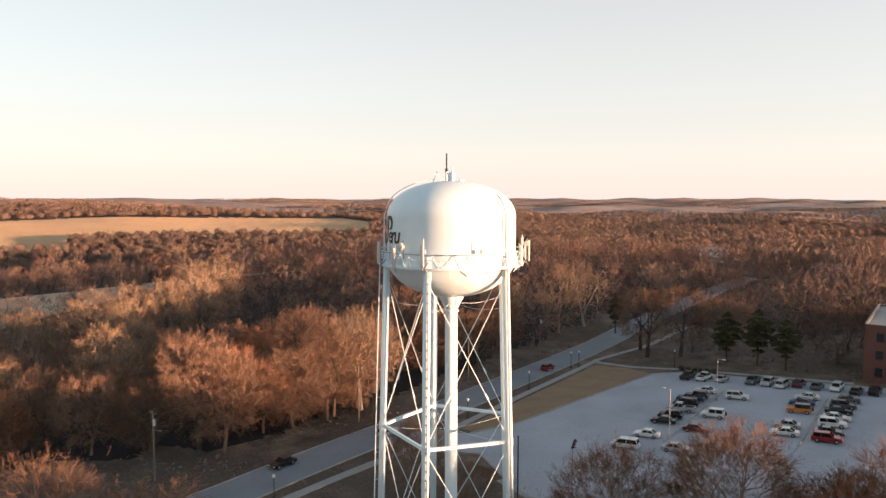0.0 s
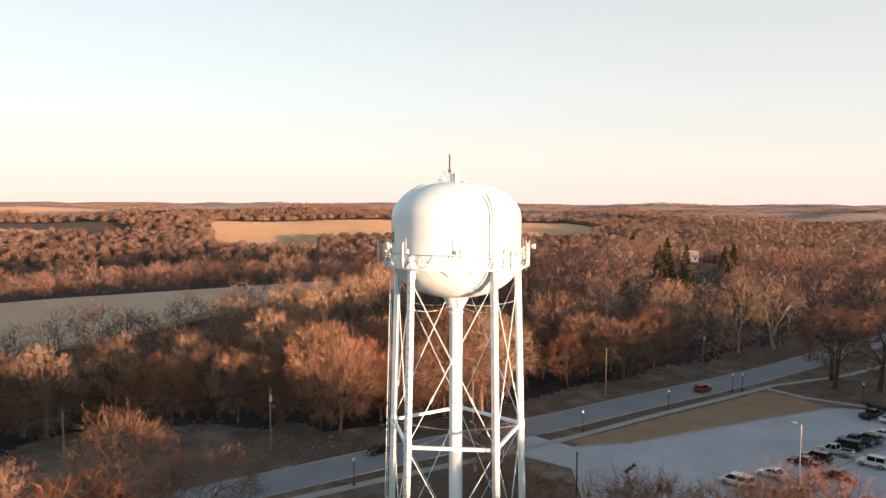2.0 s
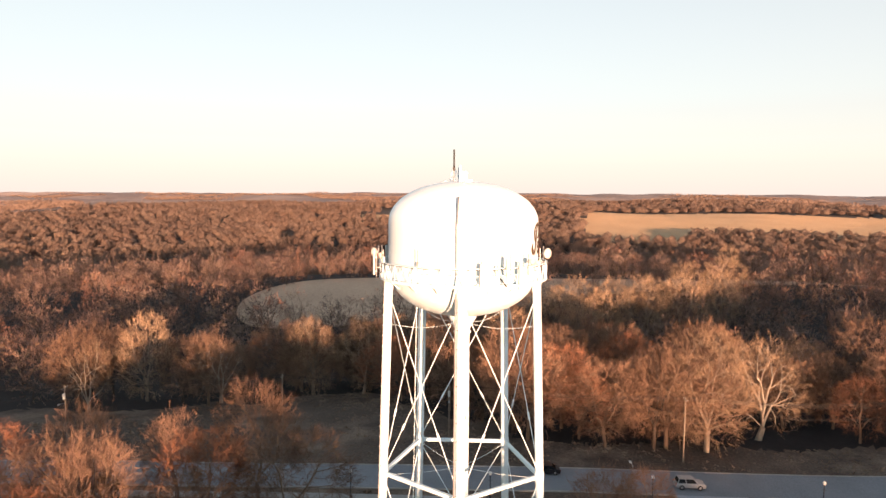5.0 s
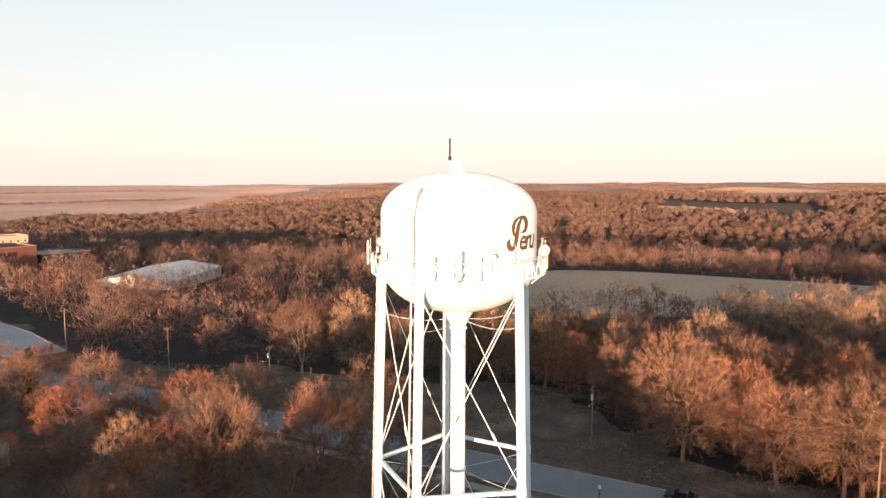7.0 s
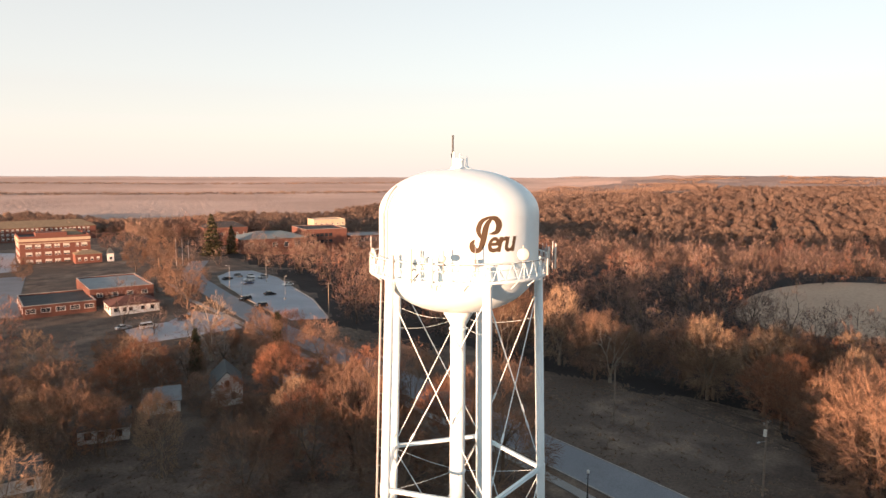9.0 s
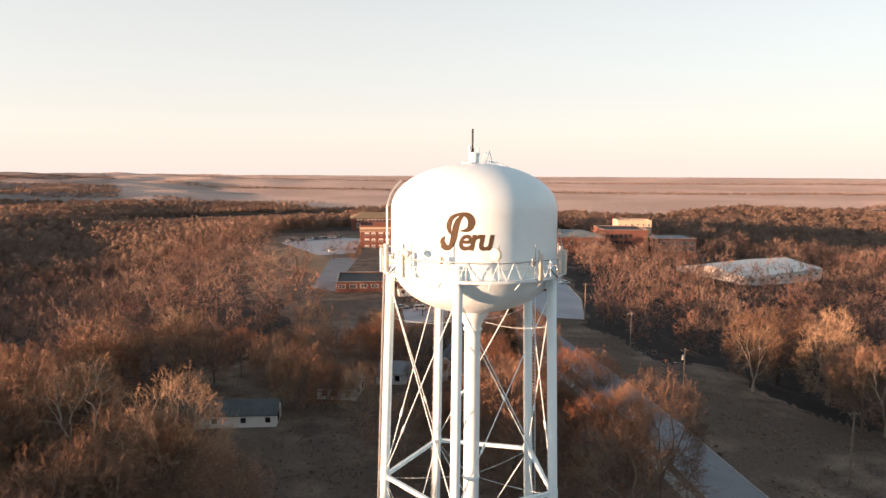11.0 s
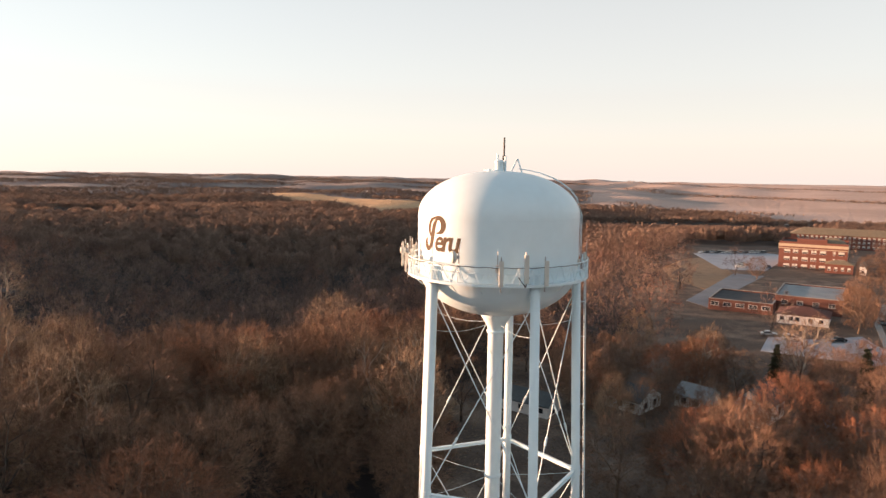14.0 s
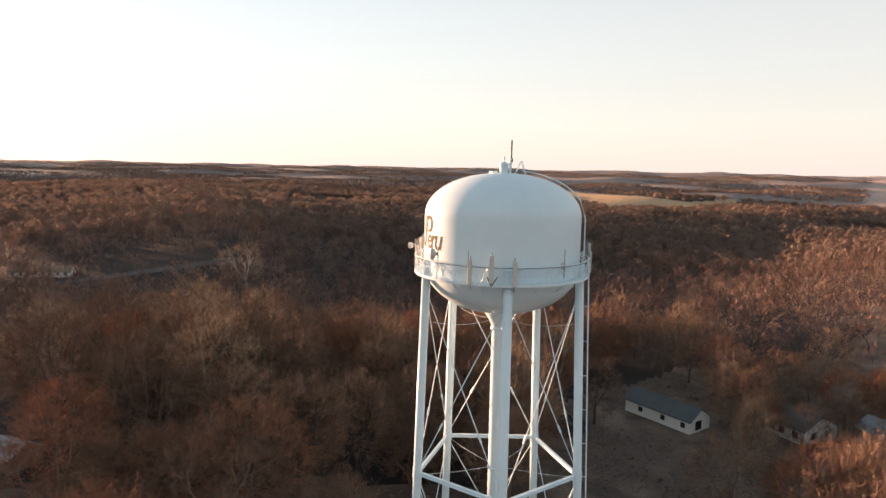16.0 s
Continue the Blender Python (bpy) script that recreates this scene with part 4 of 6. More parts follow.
def woods():
    rng = np.random.default_rng(11)
    # single trees near the tower
    p = scatter(rng, 10.6, 18, 128)
    keep = ~any_in(CLEAR, p[:, 0], p[:, 1])
    park = any_in(PARK, p[:, 0], p[:, 1])
    keep &= ~park | (rng.random(len(p)) < np.where(p[:, 1] > 100, 0.3, 0.5))
    bear = np.degrees(np.arctan2(-p[:, 0], p[:, 1])) % 360
    keep &= ~((np.hypot(p[:, 0], p[:, 1]) > 100) & (bear > 275) & (bear < 355)) & ~((p[:, 0] > 40) & (p[:, 1] > 29))
    for x, y in p[keep]:
        k = int(rng.choice([0, 1, 2, 3, 4, 5, 6], p=[0.28, 0.22, 0.14, 0.09, 0.03, 0.14, 0.10]))
        size = float(rng.uniform(0.95, 1.4))
        if y < -58 and -44 < x < 62:
            size *= 0.72
        elif x > 56:
            size *= 1.05
        elif y > 112 and x > -58:
            k = 9
        plant(k, float(x), float(y), size, float(rng.uniform(0, 360)), float(rng.uniform(0.9, 1.15)))
    # one sheet of woods further off, in low detail
    forms = []
    for seed, tall, spread, rise in ((21, 15, 5.4, 1.0), (22, 14, 5.7, 0.9), (23, 16.5, 5.5, 1.05), (24, 13, 5.0, 1.0), (25, 15.5, 5.2, 1.0)):
        forms.append(grow(seed, tall, spread, 0.1, 36, 3, 1.5, 0.075, rise, 0.75, 3, 0.5, True, 6, 0.36))
    tris, mat = [], []
    p = scatter(rng, 10.3, 132, 420, 0.007)
    x, y = p[:, 0], p[:, 1]
    town = any_in(CLEAR_TOWN, x, y)
    keep = ~any_in(CLEAR, x, y) & ~open_field(x, y) & ~town
    park = any_in(PARK, x, y) | ((y < -150) & (y > -430) & (x > -220) & (x < 70))
    keep &= ~park | (rng.random(len(p)) < np.where(x < -86, 0.92, 0.34))
    small = park[keep] & (x[keep] > -86) & (y[keep] < 0)
    bear = np.degrees(np.arctan2(-x, y)) % 360
    # an unseen belt to the east and north-east is added to shade road and lot
    keep &= ~((bear > 274) & (bear < 350) & (np.hypot(x, y) > np.where(bear > 300, 270, 230))) & ~((bear > 300) & (bear < 350) & (np.hypot(x, y) < 165))
    q = p[keep]
    z = height(q[:, 0], q[:, 1])
    for i, (px, py) in enumerate(q):
        w, h, net = forms[int(rng.integers(5))]
        # trees past bearing 274 are taller, so the unseen belt shades further
        a, s = rng.uniform(0, 6.28), 0.68 + 0.62 * rng.random() ** 1.3 + (0.45 if math.degrees(math.atan2(-px, py)) % 360 > 274 else 0)
        s *= 0.72 if small[i] else 1
        m = np.array([[math.cos(a), -math.sin(a), 0], [math.sin(a), math.cos(a), 0], [0, 0, 1]]) * s
        t = np.concatenate([w, h, net]) @ m.T + (px, py, z[i] - 0.2)
        tris.append(t)
        kind = int(rng.choice([1, 2, 3, 4], p=[0.38, 0.22, 0.28, 0.12]))
        mat.append(np.concatenate([np.zeros(len(w), int), np.full(len(h), kind), np.full(len(net), kind + 4)]))
    tagged(new("woods", soup("woods", np.concatenate(tris), [M_BARK, M_WOODS, M_TAN, M_TWIG, M_RED, M_NET, M_NET_TAN, M_NET_DARK, M_NET_RED], np.concatenate(mat))), "bare brown winter woods covering the valley sides, with an added unseen shade belt", "woods", kind="stuff")
    # far woods: lumpy crowns with sprays over them
    tris, lumps = [], []
    p = scatter(rng, 12.5, 420, 1650, 0.0085)
    x, y = p[:, 0], p[:, 1]
    bear = np.degrees(np.arctan2(-x, y)) % 360
    r = np.hypot(x, y)
    wild = np.sin(x / 210 + 1) * np.cos(y / 160) + 0.5 * np.sin((x - y) / 90)
    for hx, hy in ((-98, 455), (-6, 378), (15, -505), (-15, -505), (-45, -505), (0, -465), (-30, -465), (45, -440), (60, -470)):
        k = 1 - 28 / math.hypot(hx, hy)
        r = np.where((np.hypot(x - hx * k, y - hy * k) < 34), 1e9, r)
    keep = ~open_field(x, y) & (r < 1e8) & ((bear < 272) | (bear > 352)) & ~((r > 900) & (wild > 0.75)) & (rng.random(len(p)) < 0.96)
    q = p[keep]
    z = height(q[:, 0], q[:, 1])
    ring = np.arange(7) * 2 * np.pi / 7
    for i, (px, py) in enumerate(q):
        dist = math.hypot(px, py)
        wide = (5.2 + 0.0042 * dist) * rng.uniform(0.75, 1.2)
        tall = rng.uniform(11, 14.5)
        n = 24 if dist < 650 else 4
        a, e = rng.uniform(0, 6.28, n), np.arccos(rng.uniform(-0.1, 1, n))
        d = np.stack([np.sin(e) * np.cos(a), np.sin(e) * np.sin(a), np.cos(e)], 1)
        c = np.array([px, py, z[i] + tall * 0.42])
        rad = np.array([wide, wide, tall * 0.55])
        way = d + rng.normal(size=(n, 3)) * 0.3 + (0, 0, 0.2)
        way /= np.linalg.norm(way, axis=1)[:, None]
        tris.append(fans(rng, c + d * rad * rng.uniform(0.45, 0.8, (n, 1)), way, wide * rng.uniform(0.35, 0.55, n), wide * rng.uniform(0.11, 0.2, n)))
        lev = []
        for el, k in ((-0.45, 0.62), (0.1, 0.92), (0.62, 0.68)):
            w = rng.uniform(0.72, 1.1, 7) * 0.92
            lev.append(c + np.stack([np.cos(ring + el) * w * k * wide, np.sin(ring + el) * w * k * wide, el * w * rad[2]], 1))
        top = c + (rng.normal() * 0.8, rng.normal() * 0.8, rad[2] * 0.93)
        lumps.append(np.concatenate(lev + [top[None]]))
    # tree lines and copses near the skyline
    p = scatter(rng, 24, 1660, 4300, 0.006)
    x, y = p[:, 0], p[:, 1]
    bear = np.degrees(np.arctan2(-x, y)) % 360
    wild = np.sin(x / 310 + y / 520) * np.cos(y / 260 - x / 700) + 0.45 * np.sin((x - 1.7 * y) / 150)
    ok = ((bear < 272) | (bear > 352)) & (wild > np.where((bear > 196) & (bear < 272), -0.25, 0.2)) & ~open_field(x, y)
    ok |= ((bear > 138) & (bear < 197)) & (np.abs(np.sin(y / 330 + x / 900)) > 0.985)
    q = p[ok]
    z = height(q[:, 0], q[:, 1])
    n = 12
    for i, (px, py) in enumerate(q):
        c = np.array([px, py, z[i] + 1]) + rng.normal(size=(n, 3)) * (11, 11, 1.0)
        way = rng.normal(size=(n, 3)) * 0.5 + (0, 0, 1)
        way /= np.linalg.norm(way, axis=1)[:, None]
        tris.append(fans(rng, c, way, rng.uniform(4, 8, n), rng.uniform(2, 4, n)))
    tris = np.concatenate(tris)
    one = np.arange(7)
    nx = (one + 1) % 7
    shell = np.concatenate([np.stack(f, 1) for f in ((one, nx, nx + 7), (one, nx + 7, one + 7), (one + 7, nx + 7, nx + 14), (one + 7, nx + 14, one + 14), (one + 14, nx + 14, one * 0 + 21))])
    v = np.concatenate([tris.reshape(-1, 3)] + lumps)
    f = np.concatenate([np.arange(len(tris) * 3).reshape(-1, 3), (shell[None] + 22 * np.arange(len(lumps))[:, None, None]).reshape(-1, 3) + len(tris) * 3])
    round_ = np.arange(len(f)) >= len(tris)
    me = tri_mesh("far_woods", v, f, [M_FAR_FAN, M_CROWN], round_.astype(int), True)
    me.polygons.foreach_set("use_smooth", round_)
    tagged(new("far_woods", me), "distant brown woods over rolling hills", "woods", kind="stuff")


woods()


# ---------------------------------------------------------------- rough grass and scrub of the verges
M_TUFT = material("dry_tufts", (0.312, 0.232, 0.172), 0.95, second=(0.169, 0.122, 0.092), scale=6, fine=0.5, spread=0.3)


def rough_grass():
    """Clumps of dead grass and low scrub, thick in patches, thin elsewhere."""
    rng = np.random.default_rng(77)
    p = rng.uniform((-100, -150), (50, 168), (60000, 2))
    x, y = p[:, 0], p[:, 1]
    patch = np.sin(x / 3.7 + np.sin(y / 6.1)) + np.sin(y / 4.9 + np.sin(x / 5.3) * 1.7) + 0.8 * np.sin((x + y) / 11)
    ok = inside(LAWNS[0], x, y) & (rng.uniform(-2.2, 1.6, len(p)) < patch) & ~((np.abs(x + 43.6) < 5.2) | ((x > -37) & (x < -32.6)))
    ok &= ~inside([(-40, 33), (-6, 33), (53, 39), (53, 114), (-40, 118)], x, y) & (np.hypot(x, y) > 9)
    for cx, cy, r in ((33.7, -76.6, 10), (14, -91.5, 8), (2, -99, 7), (-10.5, -96, 8)):
        ok &= np.hypot(x - cx, y - cy) > r
    q = p[ok]
    n = len(q)
    z = height(q[:, 0], q[:, 1])
    out = []
    tall = rng.uniform(0.08, 0.28, n) * np.where(rng.random(n) < 0.02, 3.0, 1.0)
    for k in range(4):
        a = rng.uniform(0, 6.28, n)
        w, lean = 0.12 + tall * 0.35, rng.normal(size=(n, 2)) * 0.4 * tall[:, None]
        c = np.stack([q[:, 0], q[:, 1], z - 0.03], 1) + np.stack([rng.normal(size=n) * 0.2, rng.normal(size=n) * 0.2, np.zeros(n)], 1)
        s = np.stack([np.cos(a) * w, np.sin(a) * w, np.zeros(n)], 1)
        out.append(np.stack([c - s, c + s, c + np.concatenate([lean, tall[:, None]], 1)], 1))
    tagged(new("rough_grass", soup("rough_grass", np.concatenate(out), [M_TUFT])), "clumps of dead brown grass on the verges", "grass", kind="stuff")


rough_grass()


# ---------------------------------------------------------------- conifers and specimen trees
def conifer(x, y, tall, wide, seed, label, low=0.05, flat=False):
    """An evergreen: layered sprays of needles round a trunk; a flat one keeps a bare bole and an uneven broad crown."""
    rng = np.random.default_rng(seed)
    n = 2600 if flat else 1500
    f = rng.uniform(low, 1, n) ** (0.9 if flat else 1.15)
    tiers = 7 if flat else 11
    f = np.round(f * tiers) / tiers + rng.normal(size=n) * 0.016
    a = rng.uniform(0, 6.28, n)
    lob = 0.72 + 0.28 * np.sin(a * 3 + np.round(f * tiers) * 2.4) * np.cos(a * 2 + np.round(f * tiers))
    g = np.clip(1 - f, 0, 1)
    shape = np.clip((f - low) / 0.25, 0.25, 1) * g ** 0.35 if flat else g ** 0.6
    r = wide * shape * lob * np.sqrt(rng.uniform(0.08, 1.0, n)) + 0.1
    c = np.stack([r * np.cos(a), r * np.sin(a), np.clip(f, low, 1.02) * tall - 0.12 * r], 1)
    d = np.stack([np.cos(a), np.sin(a), rng.uniform(-0.35, 0.3, n)], 1) + rng.normal(size=(n, 3)) * 0.45
    s = np.cross(d, rng.normal(size=(n, 3)))
    s /= np.linalg.norm(s, axis=1)[:, None]
    le = rng.uniform(0.5, 1.1, (n, 1)) * (0.4 + 0.045 * tall)
    tris = np.stack([c - s * (0.05 + 0.019 * tall) - d * le * 0.5, c + s * (0.05 + 0.019 * tall) - d * le * 0.5, c + d * le * 0.5], 1)
    e = empty("conifer", pose(x, y, float(height(x, y)) - 0.1), label, "tree", "evergreen trees")
    o = new("crown", soup("crown", tris, [M_NEEDLE]))
    o.parent = e
    part("trunk", tube((0, 0, -0.1), (0, 0, tall * 0.93), tall * 0.02, 0.03, 8), M_BARK, e)


for x, y, tall, wide, sd in ((-3.5, 124.7, 13, 6.4, 1), (4.2, 124, 14, 6.8, 2), (11, 122, 12, 5.8, 3), (-45, 151, 13, 3.6, 4)):
    conifer(x, y, tall, wide, sd, "dark green pine beside the parking lot", 0.3, True)
for x, y, tall, wide, sd in ((-28.5, -111, 13, 2.6, 5), (-11, -120, 10, 2.6, 6), (-76, -318, 22, 8, 7), (-88, -322, 15, 5, 8)):
    conifer(x, y, tall, wide, sd, "olive-green evergreen with sunlit tips")
for x, y, tall, wide, sd in ((-138, 203, 19, 5, 9), (-130, 206, 17, 4.5, 10), (-145, 206, 15, 4, 13), (-142, 258, 14, 4.5, 11), (-150, 262, 12, 4, 12), (-232, 330, 16, 5, 14)):
    conifer(x, y, tall, wide, sd, "dark cedar rising over the woods")
for k, x, y, s, w in (
    (0, -57.8, 26.4, 1.2, 1.0), (0, -58.6, 37.5, 1.4, 1.0), (4, -76, -79, 0.9, 0.8), (3, -98, -36, 1.1, 1.0), (4, -88, -55, 0.9, 1.0), (0, -108, -24, 1.3, 1.1), (0, -60, 12.5, 1.35, 0.95), (0, -59.5, 45, 1.25, 1.0),
    (4, -87, 75, 1.0, 0.9), (6, -57, 88, 1.4, 1.0), (3, -60, 140, 1.3, 1.0), (4, -57, 153, 1.2, 1.0), (2, -31, -67, 1.35, 1.1), (8, -31, -53.6, 1.15, 0.8),
    (8, -31.4, -40.8, 1.05, 0.75), (8, -31, -28.6, 1.35, 0.8), (6, 21, -83, 1.5, 1.0), (2, -17, -80, 1.4, 1.0), (2, -23, -74, 1.1, 1.0), (0, -28.5, -78, 1.2, 1.0),
    (5, -3, -52, 1.1, 0.8), (8, -14, -42.5, 1.3, 0.8), (0, -28.5, -197, 1.55, 1.1), (0, -27, -187, 1.25, 1.0), (8, -21.2, -47, 0.9, 0.8), (3, -10, -58, 0.85, 0.9),
    (6, 53, -103, 1.6, 1.1), (2, 38, -104, 1.2, 1.0), (3, 10, -66, 1.0, 0.8), (8, 15.8, -80, 1.0, 0.9), (8, -32, -95, 1.2, 1.0), (7, -32.5, -113, 1.25, 1.1), (0, -28.5, -121, 1.2, 1.0), (8, -24, -107, 1.2, 1.0), (7, 34, -36, 1.1, 1.1), (0, 44, -24, 1.2, 1.1), (8, 25, -24, 1.0, 1.0), (7, 11.7, 17.9, 1.1, 1.1), (7, 22, 29.5, 1.15, 1.1), (7, 40, 31, 1.15, 1.1), (4, -105, 131, 1.0, 0.9), (3, -74, 126, 1.2, 1.0), (4, 220, -56, 1.3, 1.15), (3, -297, 144, 1.1, 1.0), (2, -68, 20, 1.3, 1.1), (8, -20, 18, 0.8, 1.0), (8, -24, 24, 0.7, 1.1), (6, -13, 21, 0.6, 1.0), (8, 24, 18, 1.2, 1.2), (7, 34, 20, 1.1, 1.1),
    (8, 13, 10, 1.1, 1.1), (9, -24.6, 125, 1.35, 1.0), (9, -16.6, 129, 1.4, 1.0), (6, 20.5, 134, 1.4, 1.0), (9, -30, 134, 1.3, 1.0), (6, -9, 140, 1.4, 1.0),
    (2, 3, -109, 1.25, 1.1), (0, 8, -80, 0.95, 0.9), (2, 17, -81, 0.9, 1.0), (8, 23, -89, 0.95, 0.9), (0, -3, -88, 0.85, 0.9), (5, 7, -93, 1.0, 0.9), (1, -5, -105, 0.95, 1.0), (8, -18, -90, 1.0, 0.8), (2, -8, -84, 0.85, 0.8), (0, 3, -46, 1.0, 1.0), (6, -4, -72, 1.1, 1.0), (0, 30, -94, 1.2, 1.0), (2, 10, -101, 1.2, 1.0), (0, 21, -98, 1.25, 1.0), (6, -8, -68, 1.0, 1.0), (3, 26, -86, 0.9, 0.8), (1, 40, -62, 1.1, 1.0), (0, -40, -280, 1.4, 1.1), (0, -46, -300, 1.3, 1.0), (1, -30, -282, 1.2, 1.0), (0, 14, -285, 1.0, 1.0), (5, -26, -225, 1.2, 1.0)):
    plant(k, x, y, s * (0.8 if y < -58 and x > -44 else 1), (x * 37 + y * 11) % 360, w)
# tall sunlit trees below the pasture
for i, (x, y) in enumerate(((-168, 22), (-160, 32), (-170, 40), (-163, 48), (-174, 55), (-166, 62), (-178, 68), (-172, 78), (-184, 84), (-180, 94), (-158, 14), (-192, 100), (-152, 40))):
    plant(3, x, y, 1.25 + 0.1 * (i % 3), i * 77 % 360, 1.1)


# ---------------------------------------------------------------- cars
M_GLASS = plain("car_glass", (0.012, 0.014, 0.017), 0.08)
M_TYRE = plain("tyre_rubber", (0.016, 0.016, 0.017), 0.85)
M_RIM = plain("alloy", (0.45, 0.45, 0.46), 0.35, 0.8)
M_LAMP_R = plain("tail_lamp", (0.35, 0.02, 0.015), 0.25)
M_LAMP_W = plain("head_lamp", (0.75, 0.75, 0.72), 0.2)
PAINT = {n: plain("paint_" + n, c, 0.28, 0.15, coat=0.6) for n, c in {
    "white": (0.72, 0.72, 0.70), "black": (0.012, 0.012, 0.014), "grey": (0.09, 0.095, 0.10), "silver": (0.42, 0.42, 0.42), "red": (0.28, 0.015, 0.015),
    "maroon": (0.10, 0.012, 0.02), "orange": (0.62, 0.20, 0.02), "blue": (0.035, 0.06, 0.12)}.items()}
SHAPES = {  # length, width, height, sill, belt, cabin foot back/front, cabin top back/front, word
    "sedan": (4.75, 1.82, 1.45, 0.28, 0.92, -1.75, 1.05, -0.95, 0.25, "saloon car"),
    "suv": (4.65, 1.88, 1.72, 0.34, 1.05, -2.1, 1.15, -1.85, 0.45, "sport utility car"),
    "pickup": (5.6, 1.95, 1.85, 0.45, 1.12, -0.55, 1.55, -0.35, 0.85, "pickup truck"),
    "van": (5.1, 1.95, 1.75, 0.30, 1.02, -2.4, 1.75, -2.15, 0.75, "minivan"),
    "jeep": (4.55, 1.88, 1.86, 0.50, 1.12, -2.0, 0.75, -1.95, 0.55, "boxy off-road car"),
}
MODELS = {}


def car_model(kind, colour):
    L, W, H, sill, belt, b0, f0, b1, f1, word = SHAPES[kind]
    label = {"white": "white", "black": "black", "grey": "dark grey", "silver": "silver", "red": "red", "maroon": "maroon", "orange": "orange", "blue": "dark blue"}[colour]
    E = empty("car", Matrix(), f"{label} {word} parked on pale concrete", "car", "cars")
    paint = PAINT[colour]
    bm = bmesh.new()
    nose = belt - (0.16 if kind in ("sedan", "van") else 0.06)
    prof = [(-L / 2, sill + 0.08), (-L / 2 + 0.05, belt - 0.1), (-L / 2 + 0.2, belt), (b0, belt), (f0, belt), (L / 2 - 0.35, nose), (L / 2 - 0.05, nose - 0.15), (L / 2, sill + 0.1), (L / 2 - 0.12, sill), (-L / 2 + 0.1, sill)]
    side = [[bm.verts.new((x, s * W / 2, z)) for x, z in prof] for s in (-1, 1)]
    bm.faces.new(side[0])
    bm.faces.new(side[1][::-1])
    for k in range(len(prof)):
        j = (k + 1) % len(prof)
        bm.faces.new((side[0][k], side[1][k], side[1][j], side[0][j]))
    bmesh.ops.recalc_face_normals(bm, faces=bm.faces[:])
    bmesh.ops.bevel(bm, geom=bm.edges[:], offset=0.05, segments=1, affect="EDGES")
    if kind == "pickup":
        add_box(bm, (1.75, 0.06, 0.12), pose(-L / 2 + 1.0, W / 2 - 0.06, belt + 0.03))
        add_box(bm, (1.75, 0.06, 0.12), pose(-L / 2 + 1.0, -W / 2 + 0.06, belt + 0.03))
    body = part("body", bm, paint, E, label + " painted body")

    def cabin(x0, x1, x2, x3, w0, w1, z0, z1):
        c = bmesh.new()
        lo = [c.verts.new(p) for p in ((x0, -w0, z0), (x1, -w0, z0), (x1, w0, z0), (x0, w0, z0))]
        hi = [c.verts.new(p) for p in ((x2, -w1, z1), (x3, -w1, z1), (x3, w1, z1), (x2, w1, z1))]
        c.faces.new(lo[::-1])
        c.faces.new(hi)
        for k in range(4):
            c.faces.new((lo[k], lo[(k + 1) % 4], hi[(k + 1) % 4], hi[k]))
        return c, lo, hi

    c, lo, hi = cabin(b0 + 0.04, f0 - 0.04, b1, f1, W * 0.46, W * 0.39, belt - 0.04, H - 0.05)
    lo, hi = [v.co.copy() for v in lo], [v.co.copy() for v in hi]
    part("windows", c, M_GLASS, E, "dark tinted glass").name = "greenhouse"
    r = bmesh.new()
    add_box(r, (f1 - b1 + 0.1, W * 0.8, 0.07), pose((b1 + f1) / 2, 0, H - 0.03), 0.03)
    trim = paint if kind != "jeep" or colour != "orange" else PAINT["black"]
    part("roof", r, trim, E)
    for k in range(4):
        part("pillar", tube(lo[k], hi[k], 0.055, 0.05, 5), trim, E)
    for s in (0, 3):
        q = 0.5 if kind != "suv" else 0.42
        e0, e1 = (lo[0], lo[1]) if s == 0 else (lo[3], lo[2])
        g0, g1 = (hi[0], hi[1]) if s == 0 else (hi[3], hi[2])
        part("pillar", tube(e0.lerp(e1, q), g0.lerp(g1, q), 0.05, 0.045, 5), trim, E)
    if kind == "pickup":
        part("bed", box((1.6, W - 0.3, 0.04), pose(-L / 2 + 1.05, 0, belt + 0.01)), M_TYRE, E, "open load bed")
    R = 0.34 if kind in ("sedan", "van") else 0.39
    for sx in (-1, 1):
        for sy in (-1, 1):
            m = pose(sx * L * 0.305, sy * (W / 2 - 0.1), R) @ Matrix.Rotation(radians(90), 4, "X")
            t = bmesh.new()
            bmesh.ops.create_cone(t, cap_ends=True, segments=16, radius1=R, radius2=R, depth=0.24, matrix=m)
            wheel = part("wheel", t, M_TYRE, E, "black tyre")
            t = bmesh.new()
            bmesh.ops.create_cone(t, cap_ends=True, segments=12, radius1=R * 0.62, radius2=R * 0.55, depth=0.26, matrix=m)
            part("rim", t, M_RIM, wheel)
    for sy in (-1, 1):
        part("headlight", box((0.12, 0.38, 0.14), pose(L / 2 - 0.1, sy * (W / 2 - 0.28), nose - 0.18), 0.02), M_LAMP_W, E)
        part("tail_light", box((0.1, 0.2, 0.24), pose(-L / 2 + 0.05, sy * (W / 2 - 0.2), belt - 0.2), 0.02), M_LAMP_R, E)
        part("mirror", box((0.12, 0.2, 0.14), pose(f0 - 0.25, sy * (W / 2 + 0.06), belt + 0.06), 0.03), paint, E)
    if kind == "jeep":
        t = bmesh.new()
        bmesh.ops.create_cone(t, cap_ends=True, segments=16, radius1=0.37, radius2=0.37, depth=0.22, matrix=pose(-L / 2 - 0.12, 0, 1.0) @ Matrix.Rotation(radians(90), 4, "Y"))
        part("spare_wheel", t, M_TYRE, E)
    return E


